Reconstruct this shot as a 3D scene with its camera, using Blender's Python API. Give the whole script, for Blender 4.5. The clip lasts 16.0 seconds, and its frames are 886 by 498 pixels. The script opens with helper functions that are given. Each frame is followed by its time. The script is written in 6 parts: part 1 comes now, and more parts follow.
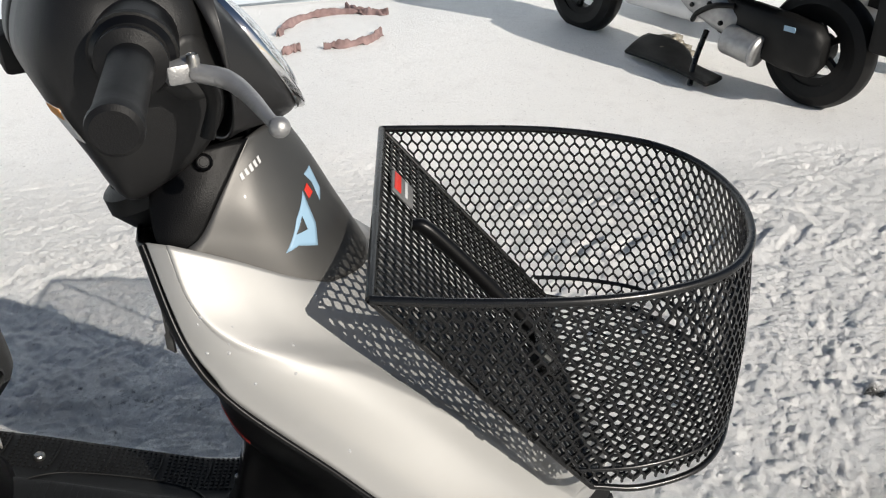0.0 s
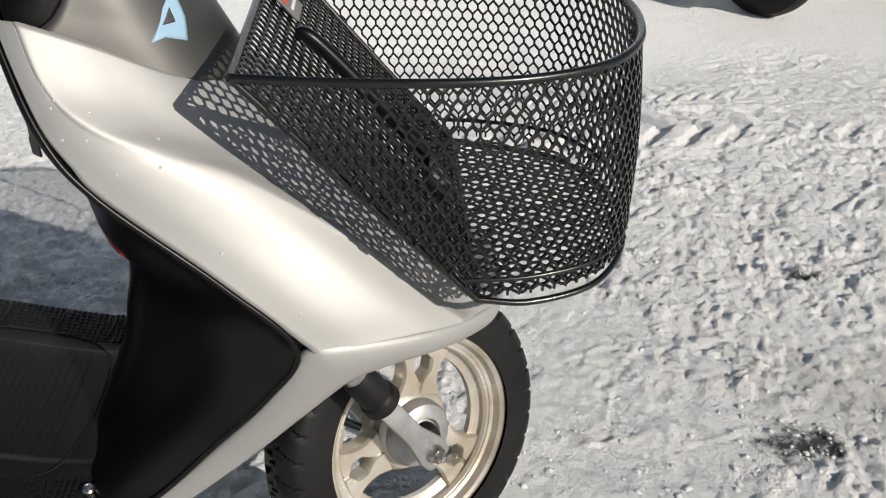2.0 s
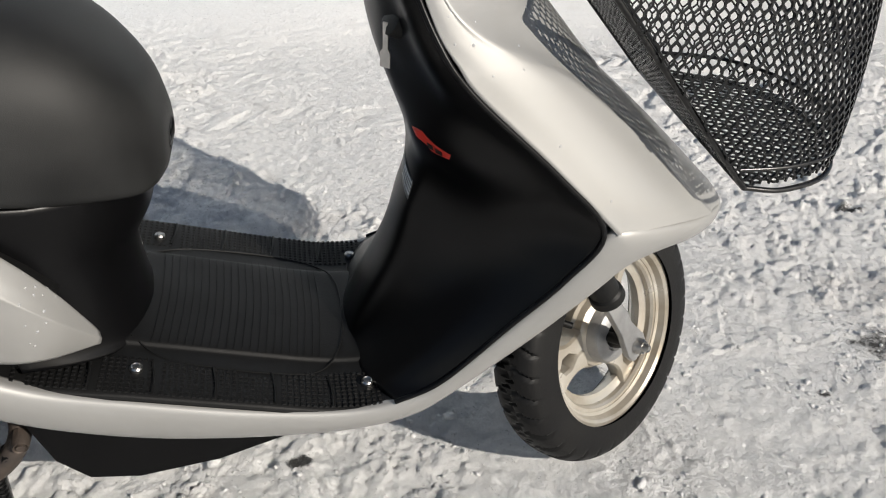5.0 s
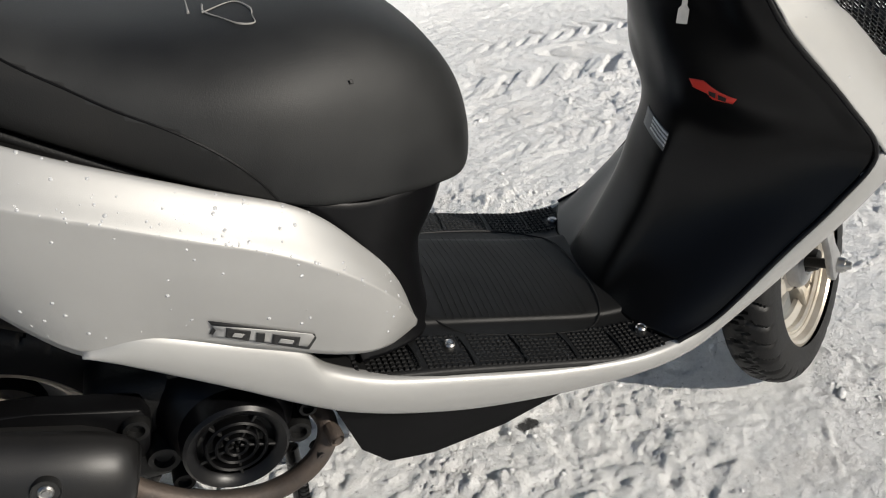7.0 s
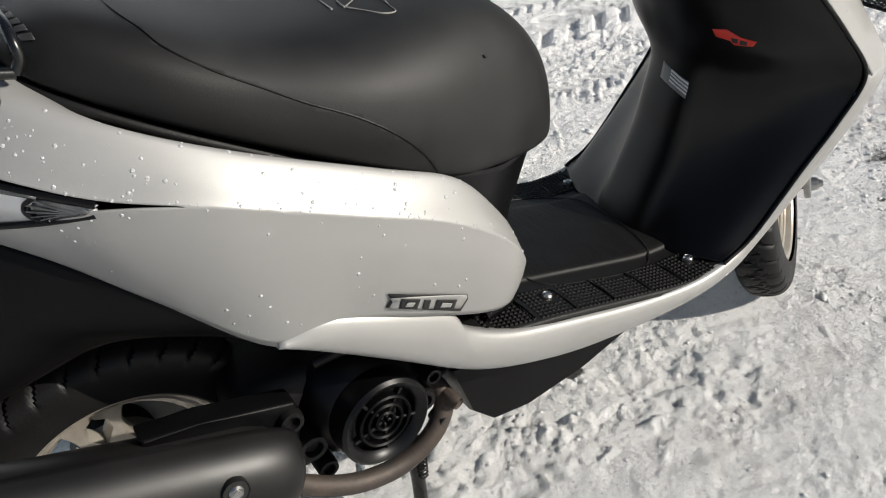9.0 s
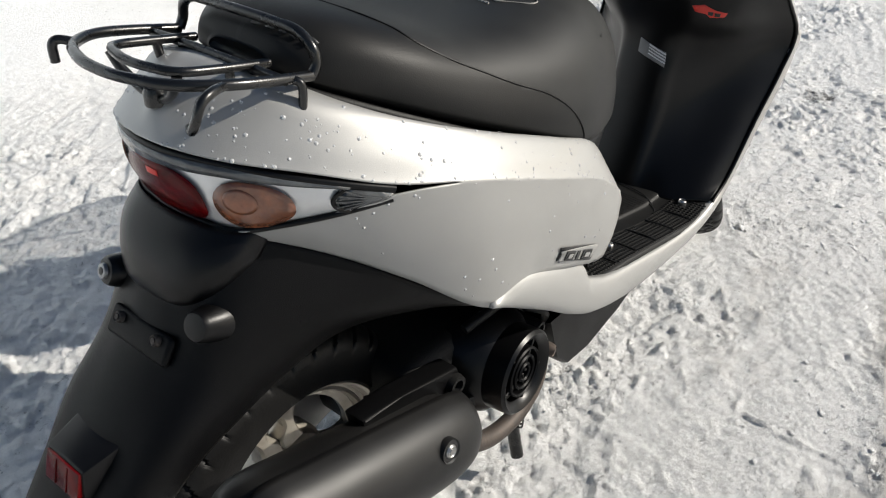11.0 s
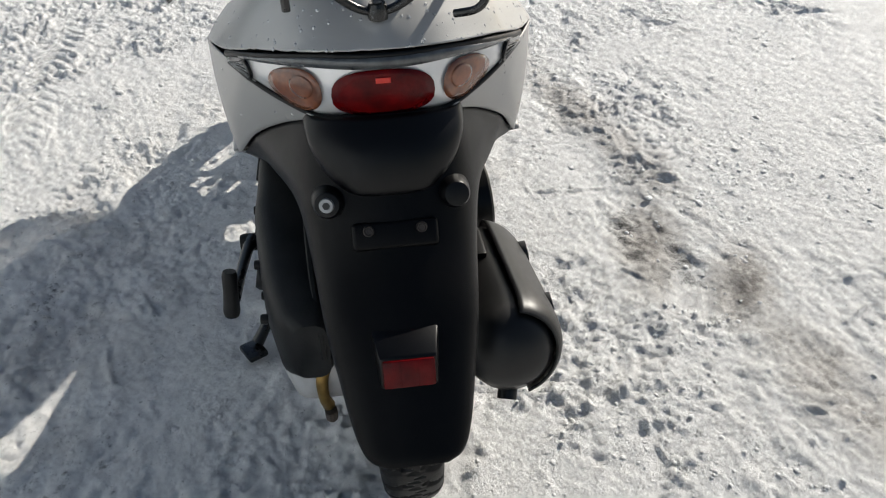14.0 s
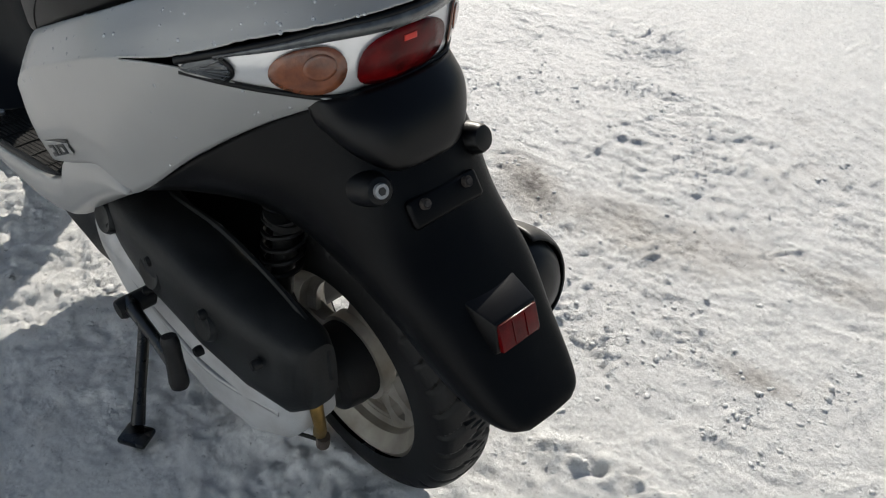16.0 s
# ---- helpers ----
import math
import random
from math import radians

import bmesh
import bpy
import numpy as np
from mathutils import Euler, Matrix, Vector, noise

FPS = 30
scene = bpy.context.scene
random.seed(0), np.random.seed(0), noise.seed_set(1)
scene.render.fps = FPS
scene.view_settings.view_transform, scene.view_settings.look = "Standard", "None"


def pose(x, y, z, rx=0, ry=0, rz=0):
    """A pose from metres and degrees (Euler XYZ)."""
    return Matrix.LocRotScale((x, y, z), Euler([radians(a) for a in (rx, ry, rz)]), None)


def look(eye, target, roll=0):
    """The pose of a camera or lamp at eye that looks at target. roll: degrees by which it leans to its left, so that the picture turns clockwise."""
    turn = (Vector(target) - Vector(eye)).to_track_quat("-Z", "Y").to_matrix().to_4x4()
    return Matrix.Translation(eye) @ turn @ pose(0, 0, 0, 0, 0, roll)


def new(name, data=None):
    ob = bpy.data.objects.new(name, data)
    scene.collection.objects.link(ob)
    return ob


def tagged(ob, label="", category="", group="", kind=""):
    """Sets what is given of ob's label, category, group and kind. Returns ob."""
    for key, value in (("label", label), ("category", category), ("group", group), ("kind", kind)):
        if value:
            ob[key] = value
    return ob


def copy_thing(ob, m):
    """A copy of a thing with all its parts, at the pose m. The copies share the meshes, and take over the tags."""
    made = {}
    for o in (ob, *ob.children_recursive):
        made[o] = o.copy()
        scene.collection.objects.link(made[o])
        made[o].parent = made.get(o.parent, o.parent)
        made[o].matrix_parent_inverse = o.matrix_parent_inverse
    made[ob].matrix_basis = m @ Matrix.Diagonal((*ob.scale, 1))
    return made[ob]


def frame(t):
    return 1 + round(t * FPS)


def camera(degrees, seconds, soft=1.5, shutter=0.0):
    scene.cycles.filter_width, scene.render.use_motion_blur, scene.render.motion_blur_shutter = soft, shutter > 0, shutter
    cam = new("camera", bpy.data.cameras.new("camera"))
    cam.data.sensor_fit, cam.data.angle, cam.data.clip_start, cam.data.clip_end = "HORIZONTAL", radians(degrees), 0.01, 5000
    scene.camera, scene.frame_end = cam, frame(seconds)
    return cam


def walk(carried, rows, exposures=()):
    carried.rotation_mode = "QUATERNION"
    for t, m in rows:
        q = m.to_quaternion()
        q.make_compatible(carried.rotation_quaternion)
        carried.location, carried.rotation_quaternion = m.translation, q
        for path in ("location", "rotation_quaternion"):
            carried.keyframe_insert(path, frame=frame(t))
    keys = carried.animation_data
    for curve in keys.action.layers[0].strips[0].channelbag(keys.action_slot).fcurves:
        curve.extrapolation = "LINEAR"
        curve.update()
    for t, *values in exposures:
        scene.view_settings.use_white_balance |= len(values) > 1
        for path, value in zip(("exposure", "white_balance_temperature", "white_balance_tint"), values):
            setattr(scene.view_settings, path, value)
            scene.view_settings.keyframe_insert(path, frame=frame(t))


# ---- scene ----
cam = camera(54.9, 16.0, soft=1.15)
PATH = [
    (0, (1.054, -0.749, 1.16), (1.107, 0.973, 0.144), -0.5),
    (0.5, (1.112, -0.759, 1.12), (1.16, 0.962, 0.103), -0.2),
    (1, (1.12, -0.791, 1.085), (1.19, 0.916, 0.046), 0.6),
    (1.5, (1.126, -0.795, 1.055), (1.231, 0.886, -0.023), 1.1),
    (2, (1.132, -0.799, 1.038), (1.258, 0.848, -0.089), 1.2),
    (2.5, (1.129, -0.809, 1.024), (1.261, 0.804, -0.152), 1.6),
    (3, (1.097, -0.832, 1.018), (1.245, 0.773, -0.167), 2.2),
    (3.5, (1.004, -0.897, 1.034), (1.212, 0.733, -0.107), 3.3),
    (4, (0.907, -0.937, 1.027), (1.167, 0.695, -0.1), 4.2),
    (4.2, (0.873, -0.933, 1.016), (1.141, 0.692, -0.119), 4.4),
    (6.3, (0.429, -0.902, 1.025), (0.903, 0.664, -0.124), 0.3),
    (6.5, (0.387, -0.899, 1.031), (0.874, 0.659, -0.125), 0.1),
    (7, (0.269, -0.868, 1.008), (0.791, 0.679, -0.147), -0.6),
    (7.5, (0.186, -0.812, 0.995), (0.792, 0.668, -0.206), -2.0),
    (8, (0.152, -0.785, 0.989), (0.841, 0.652, -0.218), -3.2),
    (8.5, (0.082, -0.789, 0.995), (0.845, 0.628, -0.193), -3.2),
    (9, (-0.053, -0.819, 1.014), (0.807, 0.581, -0.127), -2.4),
    (9.2, (-0.105, -0.827, 1.02), (0.794, 0.565, -0.099), -2.1),
    (11.3, (-0.553, -0.571, 1.056), (0.829, 0.348, -0.059), 0.4),
    (11.5, (-0.62, -0.554, 1.065), (0.824, 0.289, -0.034), 0.4),
    (12, (-0.733, -0.487, 1.068), (0.764, 0.22, -0.056), -0.1),
    (12.5, (-0.748, -0.353, 1.055), (0.795, 0.126, -0.124), -1.1),
    (13, (-0.771, -0.247, 1.048), (0.781, 0.024, -0.185), -2.3),
    (13.5, (-0.849, -0.101, 1.055), (0.74, -0.061, -0.157), -2.6),
    (14, (-0.886, 0.035, 1.058), (0.688, -0.15, -0.162), -1.3),
    (14.5, (-0.796, 0.144, 1.023), (0.692, -0.256, -0.251), -2.3),
    (15, (-0.713, 0.21, 1.004), (0.635, -0.393, -0.345), -2.9),
    (15.5, (-0.68, 0.332, 0.998), (0.554, -0.502, -0.337), -1.5),
    (16, (-0.652, 0.475, 1.01), (0.468, -0.604, -0.247), 0.7),
]
walk(cam, [(t, look(eye, target, roll)) for t, eye, target, roll in PATH], exposures=((0, -0.14, 6620, 10.5), (4.2, -0.10, 6650, 11), (6.5, 0.0, 6600, 10), (9.0, 0.08, 6570, 10), (11.5, 0.20, 6570, 9.5), (13.0, 0.18, 6600, 9.5), (16, 0.15, 6600, 9.5)))

# ---- light ----
SUN_WAY = Vector((1.15, -1.2, 1.0)).normalized()
world = bpy.data.worlds.new("sky")
scene.world = world
world.use_nodes = True
wn = world.node_tree
sky = wn.nodes.new("ShaderNodeTexSky")
sky.sky_type = "NISHITA"
sky.sun_disc = False
sky.sun_elevation = math.asin(SUN_WAY.z)
sky.sun_rotation = math.atan2(SUN_WAY.x, SUN_WAY.y)
wn.links.new(sky.outputs[0], wn.nodes["Background"].inputs[0])
wn.nodes["Background"].inputs[1].default_value = 0.071
sun = new("sun", bpy.data.lights.new("sun", "SUN"))
sun.data.energy = 4.9
sun.data.angle = radians(0.5)
sun.data.color = (1.0, 0.95, 0.865)
sun.matrix_world = look(SUN_WAY * 20, (0, 0, 0))


# ---- materials ----
def material(name, color, rough=0.5, metal=0.0, vary=0.12, scale=20.0, bump=0.0, bump_scale=200.0, coat=0.0,
             second=None, rough_vary=0.1, spec=0.5):
    """A principled surface whose colour and gloss drift at a broad and at a fine scale."""
    m = bpy.data.materials.new(name)
    m.use_nodes = True
    n, l = m.node_tree.nodes, m.node_tree.links
    p = n["Principled BSDF"]
    co = n.new("ShaderNodeTexCoord")
    big = n.new("ShaderNodeTexNoise")
    big.inputs["Scale"].default_value = scale
    big.inputs["Detail"].default_value = 6
    l.new(co.outputs["Object"], big.inputs["Vector"])
    ramp = n.new("ShaderNodeMapRange")
    ramp.inputs["From Min"].default_value, ramp.inputs["From Max"].default_value = 0.3, 0.7
    l.new(big.outputs["Fac"], ramp.inputs["Value"])
    mix = n.new("ShaderNodeMix")
    mix.data_type = "RGBA"
    b = second or tuple(c * (1 - vary) for c in color)
    mix.inputs[6].default_value = (*color, 1)
    mix.inputs[7].default_value = (*b, 1)
    l.new(ramp.outputs[0], mix.inputs[0])
    l.new(mix.outputs[2], p.inputs["Base Color"])
    fine = n.new("ShaderNodeTexNoise")
    fine.inputs["Scale"].default_value = bump_scale
    fine.inputs["Detail"].default_value = 4
    l.new(co.outputs["Object"], fine.inputs["Vector"])
    rr = n.new("ShaderNodeMapRange")
    rr.inputs["To Min"].default_value, rr.inputs["To Max"].default_value = max(0.02, rough - rough_vary), min(1, rough + rough_vary)
    l.new(big.outputs["Fac"], rr.inputs["Value"])
    l.new(rr.outputs[0], p.inputs["Roughness"])
    p.inputs["Metallic"].default_value = metal
    p.inputs["Specular IOR Level"].default_value = spec
    p.inputs["Coat Weight"].default_value = coat
    p.inputs["Coat Roughness"].default_value = 0.08
    if bump:
        bn = n.new("ShaderNodeBump")
        bn.inputs["Strength"].default_value = bump
        bn.inputs["Distance"].default_value = 0.001
        l.new(fine.outputs["Fac"], bn.inputs["Height"])
        l.new(bn.outputs[0], p.inputs["Normal"])
    return m


SILVER = material("silver_paint", (0.362, 0.358, 0.347), 0.48, 0.36, 0.05, 9, 0.12, 1800, coat=0.3, rough_vary=0.05)
GREY_COWL = material("gunmetal_paint", (0.105, 0.102, 0.097), 0.50, 0.9, 0.2, 6, 0.10, 1800, coat=0.05, second=(0.15, 0.146, 0.14))
HOUSING = material("dark_gunmetal_paint", (0.030, 0.030, 0.031), 0.42, 0.4, 0.2, 6, 0.08, 1000, coat=0.1)
DARK_PLASTIC = material("dark_grey_plastic", (0.0034, 0.0034, 0.0038), 0.40, 0, 0.3, 14, 0.25, 900, spec=0.12)
DUSTY = material("dusty_plastic", (0.007, 0.0076, 0.008), 0.50, 0, 0.4, 24, 0.3, 300, second=(0.017, 0.018, 0.0185), spec=0.25)
CASE = material("pale_cast_alloy", (0.56, 0.56, 0.56), 0.42, 0.35, 0.2, 18, 0.4, 400, second=(0.40, 0.39, 0.38))
BLACK_PLASTIC = material("black_plastic", (0.0032, 0.0032, 0.0037), 0.33, 0, 0.35, 11, 0.10, 600, spec=0.24)
MATT_BLACK = material("matt_black", (0.005, 0.005, 0.005), 0.55, 0, 0.4, 16, 0.4, 500, spec=0.3)
VINYL = material("seat_vinyl", (0.0080, 0.0083, 0.0086), 0.54, 0, 0.25, 8, 0.16, 750, second=(0.022, 0.0226, 0.0225), spec=0.27)
VINYL_SIDE = material("seat_side_vinyl", (0.0075, 0.0077, 0.0078), 0.50, 0, 0.25, 9, 0.15, 750, second=(0.013, 0.0126, 0.012), spec=0.22)
RUBBER = material("tyre_rubber", (0.0045, 0.0045, 0.005), 0.48, 0, 0.5, 18, 0.3, 300, second=(0.009, 0.0088, 0.0085), spec=0.22)
GRIP_RUBBER = material("grip_rubber", (0.0065, 0.0065, 0.007), 0.50, 0, 0.3, 30, 0.3, 900, spec=0.3)
BAR_PLASTIC = material("charcoal_plastic", (0.0135, 0.0135, 0.0138), 0.42, 0, 0.3, 9, 0.25, 900, spec=0.3)
# rear wheel's rim paint, deeper in both tones than the front's
RIM_DARK = material("darker_rim_paint", (0.46, 0.43, 0.375), 0.34, 0.45, 0.3, 15, 0.2, 300, second=(0.15, 0.125, 0.095), coat=0.2)
RIM_PAINT = material("rim_paint", (0.60, 0.572, 0.515), 0.30, 0.45, 0.3, 15, 0.2, 300, second=(0.36, 0.31, 0.24), coat=0.25)
STEEL = material("bare_steel", (0.55, 0.54, 0.52), 0.32, 1.0, 0.3, 60, 0.15, 500)
ALLOY = material("cast_alloy", (0.42, 0.42, 0.42), 0.45, 0.7, 0.3, 30, 0.5, 350)
RUSTY = material("dull_rusty_pipe", (0.10, 0.075, 0.06), 0.6, 0.5, 0.5, 25, 0.6, 300, second=(0.05, 0.045, 0.042))
BLACK_STEEL = material("black_coated_steel", (0.005, 0.005, 0.005), 0.28, 0, 0.3, 40, 0.1, 700, coat=0.12)
MUFFLER = material("heat_proof_black", (0.0055, 0.0055, 0.006), 0.40, 0.0, 0.4, 10, 0.12, 900, spec=0.34, second=(0.0095, 0.0092, 0.009))
CHROME = material("chrome", (0.78, 0.78, 0.78), 0.08, 1.0, 0.05, 30)
RED_LENS = material("red_lens", (0.13, 0.002, 0.003), 0.22, 0, 0.4, 38, 0.3, 500, coat=0.06, spec=0.14, second=(0.035, 0.0015, 0.002))
ORANGE_LENS = material("orange_lens", (0.27, 0.092, 0.042), 0.16, 0, 0.4, 55, 0.4, 300, coat=0.5, second=(0.10, 0.040, 0.024))
SMOKED = material("smoked_plastic", (0.030, 0.032, 0.034), 0.12, 0, 0.4, 60, 0.1, 300, coat=0.6, second=(0.09, 0.095, 0.098))
LAMP_WHITE = material("lamp_reflector", (0.80, 0.80, 0.80), 0.2, 0.4, 0.2, 20)
BRASS = material("yellow_zinc", (0.27, 0.17, 0.05), 0.45, 0.7, 0.4, 60, 0.3, 400)
STICKER_RED = material("red_sticker", (0.62, 0.035, 0.022), 0.45, 0, 0.06, 30)
STICKER_GREY = material("grey_label", (0.16, 0.16, 0.16), 0.45, 0, 0.2, 60)
PRINT_DIM = material("worn_grey_print", (0.045, 0.045, 0.045), 0.5, 0, 0.4, 90)
PRINT_WHITE = material("white_print", (0.62, 0.62, 0.62), 0.5, 0, 0.1, 60)
PRINT_BLUE = material("pale_blue_decal", (0.30, 0.46, 0.60), 0.4, 0, 0.1, 40)
PRINT_ORANGE = material("orange_label", (0.55, 0.24, 0.05), 0.5, 0, 0.1, 40)
PRINT_BLACK = material("black_print", (0.012, 0.012, 0.012), 0.5, 0, 0.1, 60)
CHALK = material("pale_scuff", (0.32, 0.31, 0.29), 0.8, 0, 0.4, 90)
SIDING = material("pale_blue_siding", (0.50, 0.56, 0.62), 0.55, 0, 0.08, 3, 0.1, 200)
CLOTH = material("faded_pink_cloth", (0.34, 0.235, 0.225), 0.9, 0, 0.35, 22, 0.8, 500, second=(0.17, 0.11, 0.105))
WHITE_PAINT = material("white_paint", (0.72, 0.72, 0.72), 0.3, 0, 0.05, 8, coat=0.5)


def glass(name, color, rough=0.02, ior=1.45):
    m = bpy.data.materials.new(name)
    m.use_nodes = True
    p = m.node_tree.nodes["Principled BSDF"]
    p.inputs["Base Color"].default_value = (*color, 1)
    p.inputs["Roughness"].default_value = rough
    p.inputs["Transmission Weight"].default_value = 1.0
    p.inputs["IOR"].default_value = ior
    return m


CLEAR = glass("clear_lens", (0.98, 0.98, 0.98))
WATER = glass("water_bead", (0.92, 0.93, 0.94), 0.04, 1.33)
WATER.node_tree.nodes["Principled BSDF"].inputs["Transmission Weight"].default_value = 0.6
WATER.node_tree.nodes["Principled BSDF"].inputs["Coat Weight"].default_value = 1.0


def snow_material():
    """Packed snow with grey slush, brown stains and bare asphalt where it is thin."""
    m = bpy.data.materials.new("packed_snow")
    m.use_nodes = True
    n, l = m.node_tree.nodes, m.node_tree.links
    p = n["Principled BSDF"]
    co = n.new("ShaderNodeTexCoord")

    def noise_of(scale, detail, rough=0.6):
        t = n.new("ShaderNodeTexNoise")
        t.inputs["Scale"].default_value = scale
        t.inputs["Detail"].default_value = detail
        t.inputs["Roughness"].default_value = rough
        l.new(co.outputs["Object"], t.inputs["Vector"])
        return t.outputs["Fac"]

    def span(v, lo, hi):
        r = n.new("ShaderNodeMapRange")
        r.inputs["From Min"].default_value, r.inputs["From Max"].default_value = lo, hi
        l.new(v, r.inputs["Value"])
        return r.outputs[0]

    def blend(f, a, b):
        x = n.new("ShaderNodeMix")
        x.data_type = "RGBA"
        l.new(f, x.inputs[0])
        for k, c in ((6, a), (7, b)):
            if isinstance(c, tuple):
                x.inputs[k].default_value = (*c, 1)
            else:
                l.new(c, x.inputs[k])
        return x.outputs[2]

    def times(a, b, k=1.0):
        x = n.new("ShaderNodeMath")
        x.operation = "MULTIPLY_ADD"
        l.new(a, x.inputs[0])
        x.inputs[1].default_value = k
        l.new(b, x.inputs[2])
        return x.outputs[0]

    def mark(name):
        a = n.new("ShaderNodeAttribute")
        a.attribute_name = name
        return a.outputs["Fac"]

    fine, ragged = noise_of(150, 8, 0.8), noise_of(30, 10, 0.78)
    grain = blend(span(fine, 0.44, 0.66), (0.930, 0.927, 0.915), (0.83, 0.828, 0.822))
    film = blend(span(noise_of(11, 12, 0.78), 0.52, 0.74), grain, (0.80, 0.79, 0.78))
    film = blend(span(noise_of(85, 10, 0.72), 0.605, 0.665), film, (0.50, 0.495, 0.49))
    slush = blend(span(times(noise_of(5.0, 9, 0.75), mark("wear"), 1.5), 1.08, 2.1), film, (0.42, 0.37, 0.32))
    grit = blend(span(times(ragged, mark("wear"), 2.0), 1.66, 2.15), slush, (0.22, 0.20, 0.185))
    full = blend(span(times(ragged, mark("bare"), 2.0), 1.62, 1.95), grit, (0.060, 0.059, 0.056))
    l.new(full, p.inputs["Base Color"])
    p.inputs["Roughness"].default_value = 0.55
    p.inputs["Specular IOR Level"].default_value = 0.35
    b1 = n.new("ShaderNodeBump")
    b1.inputs["Strength"].default_value = 1.0
    b1.inputs["Distance"].default_value = 0.0048
    l.new(noise_of(190, 8, 0.80), b1.inputs["Height"])
    b2 = n.new("ShaderNodeBump")
    b2.inputs["Strength"].default_value = 0.55
    b2.inputs["Distance"].default_value = 0.0055
    l.new(span(noise_of(62, 9, 0.72), 0.38, 0.60), b2.inputs["Height"])
    crisp = mark("crisp")
    for b, k in ((b1, 1.0), (b2, 0.6)):
        x = n.new("ShaderNodeMath")
        x.operation = "MULTIPLY"
        l.new(crisp, x.inputs[0])
        x.inputs[1].default_value = k
        l.new(x.outputs[0], b.inputs["Strength"])
    l.new(b2.outputs[0], b1.inputs["Normal"])
    l.new(b1.outputs[0], p.inputs["Normal"])
    return m


SNOW = snow_material()


# ---- modelling helpers ----
def spline(pts, n, closed=False):
    """n points on a smooth curve through pts, evenly spread over its spans."""
    p = np.array(pts, float)
    k = len(p)
    ext = np.vstack([p[-1], p, p[0], p[1]]) if closed else np.vstack([2 * p[0] - p[1], p, 2 * p[-1] - p[-2]])
    spans = k if closed else k - 1
    out = []
    for i in range(n):
        s = spans * i / (n if closed else n - 1)
        j = min(int(s), spans - 1)
        u = s - j
        a, b, c, d = ext[j], ext[j + 1], ext[j + 2], ext[j + 3]
        out.append(0.5 * (2 * b + (c - a) * u + (2 * a - 5 * b + 4 * c - d) * u * u + (3 * b - a - 3 * c + d) * u ** 3))
    return np.array(out)


def put(name, verts, faces, mat, parent=None, label="", smooth=True, angle=None):
    me = bpy.data.meshes.new(name)
    me.from_pydata([tuple(map(float, v)) for v in verts], [], [tuple(f) for f in faces])
    me.materials.append(mat)
    me.polygons.foreach_set("use_smooth", [smooth] * len(me.polygons))
    if angle is not None:
        me.set_sharp_from_angle(angle=radians(angle))
    me.update()
    ob = new(name, me)
    if parent is not None:
        ob.parent = parent
        ob.matrix_parent_inverse = parent.matrix_basis.inverted()
    return tagged(ob, label=label)


def part(name, bm, mat, parent, label="", smooth=True, angle=35):
    me = bpy.data.meshes.new(name)
    bmesh.ops.recalc_face_normals(bm, faces=bm.faces)
    bm.to_mesh(me)
    bm.free()
    me.materials.append(mat)
    me.polygons.foreach_set("use_smooth", [smooth] * len(me.polygons))
    if angle is not None:
        me.set_sharp_from_angle(angle=radians(angle))
    ob = new(name, me)
    if parent is not None:
        ob.parent = parent
        ob.matrix_parent_inverse = parent.matrix_basis.inverted()
    return tagged(ob, label=label)


def mirrored(row):
    """A half row that ends on the middle plane, carried on to the other side."""
    return list(row) + [(x, -y, z) for x, y, z in reversed(row[:-1])]


def grid(rows, nu, nv):
    """A smooth net of nv rows of nu points through the given rows."""
    a = np.array([spline(r, nu) for r in rows])
    return np.array([spline(a[:, i], nv) for i in range(nu)]).transpose(1, 0, 2)


def skin(g, closed_u=False):
    nv, nu = g.shape[:2]
    faces = []
    for j in range(nv - 1):
        for i in range(nu if closed_u else nu - 1):
            k = (i + 1) % nu
            faces.append((j * nu + i, j * nu + k, (j + 1) * nu + k, (j + 1) * nu + i))
    return g.reshape(-1, 3), faces


def shell(name, rows, nu, nv, mat, parent, thick=0.003, label="", flip=False):
    v, f = skin(grid(rows, nu, nv))
    ob = put(name, v, [q[::-1] for q in f] if flip else f, mat, parent, label)
    if thick:
        so = ob.modifiers.new("thickness", "SOLIDIFY")
        so.thickness, so.offset = thick, 0 if thick < 0.01 else -1
    return ob


def tube_mesh(pts, r, n=8, closed=False, steps=None, caps=True):
    """Vertices and faces of a round bar along a smooth curve; r is one radius or one for each given point."""
    steps = steps or max(2, 6 * (len(pts) - 1) + 1)
    c = spline(pts, steps, closed)
    rad = np.full(steps, r) if np.isscalar(r) else np.interp(np.linspace(0, len(r) - 1, steps), range(len(r)), r)
    t = np.roll(c, -1, 0) - np.roll(c, 1, 0)
    if not closed:
        t[0], t[-1] = c[1] - c[0], c[-1] - c[-2]
    t /= np.linalg.norm(t, axis=1)[:, None] + 1e-12
    up = np.array([0, 0, 1.0]) if abs(t[0][2]) < 0.9 else np.array([1.0, 0, 0])
    v = []
    for i in range(steps):
        a = np.cross(t[i], up)
        a /= np.linalg.norm(a)
        b = np.cross(a, t[i])
        up = b
        for k in range(n):
            w = 2 * math.pi * k / n
            v.append(c[i] + rad[i] * (math.cos(w) * a + math.sin(w) * b))
    f = []
    for i in range(steps if closed else steps - 1):
        j = (i + 1) % steps
        for k in range(n):
            q = (k + 1) % n
            f.append((i * n + k, i * n + q, j * n + q, j * n + k))
    if caps and not closed:
        f += [tuple(range(n))[::-1], tuple((steps - 1) * n + k for k in range(n))]
    return v, f


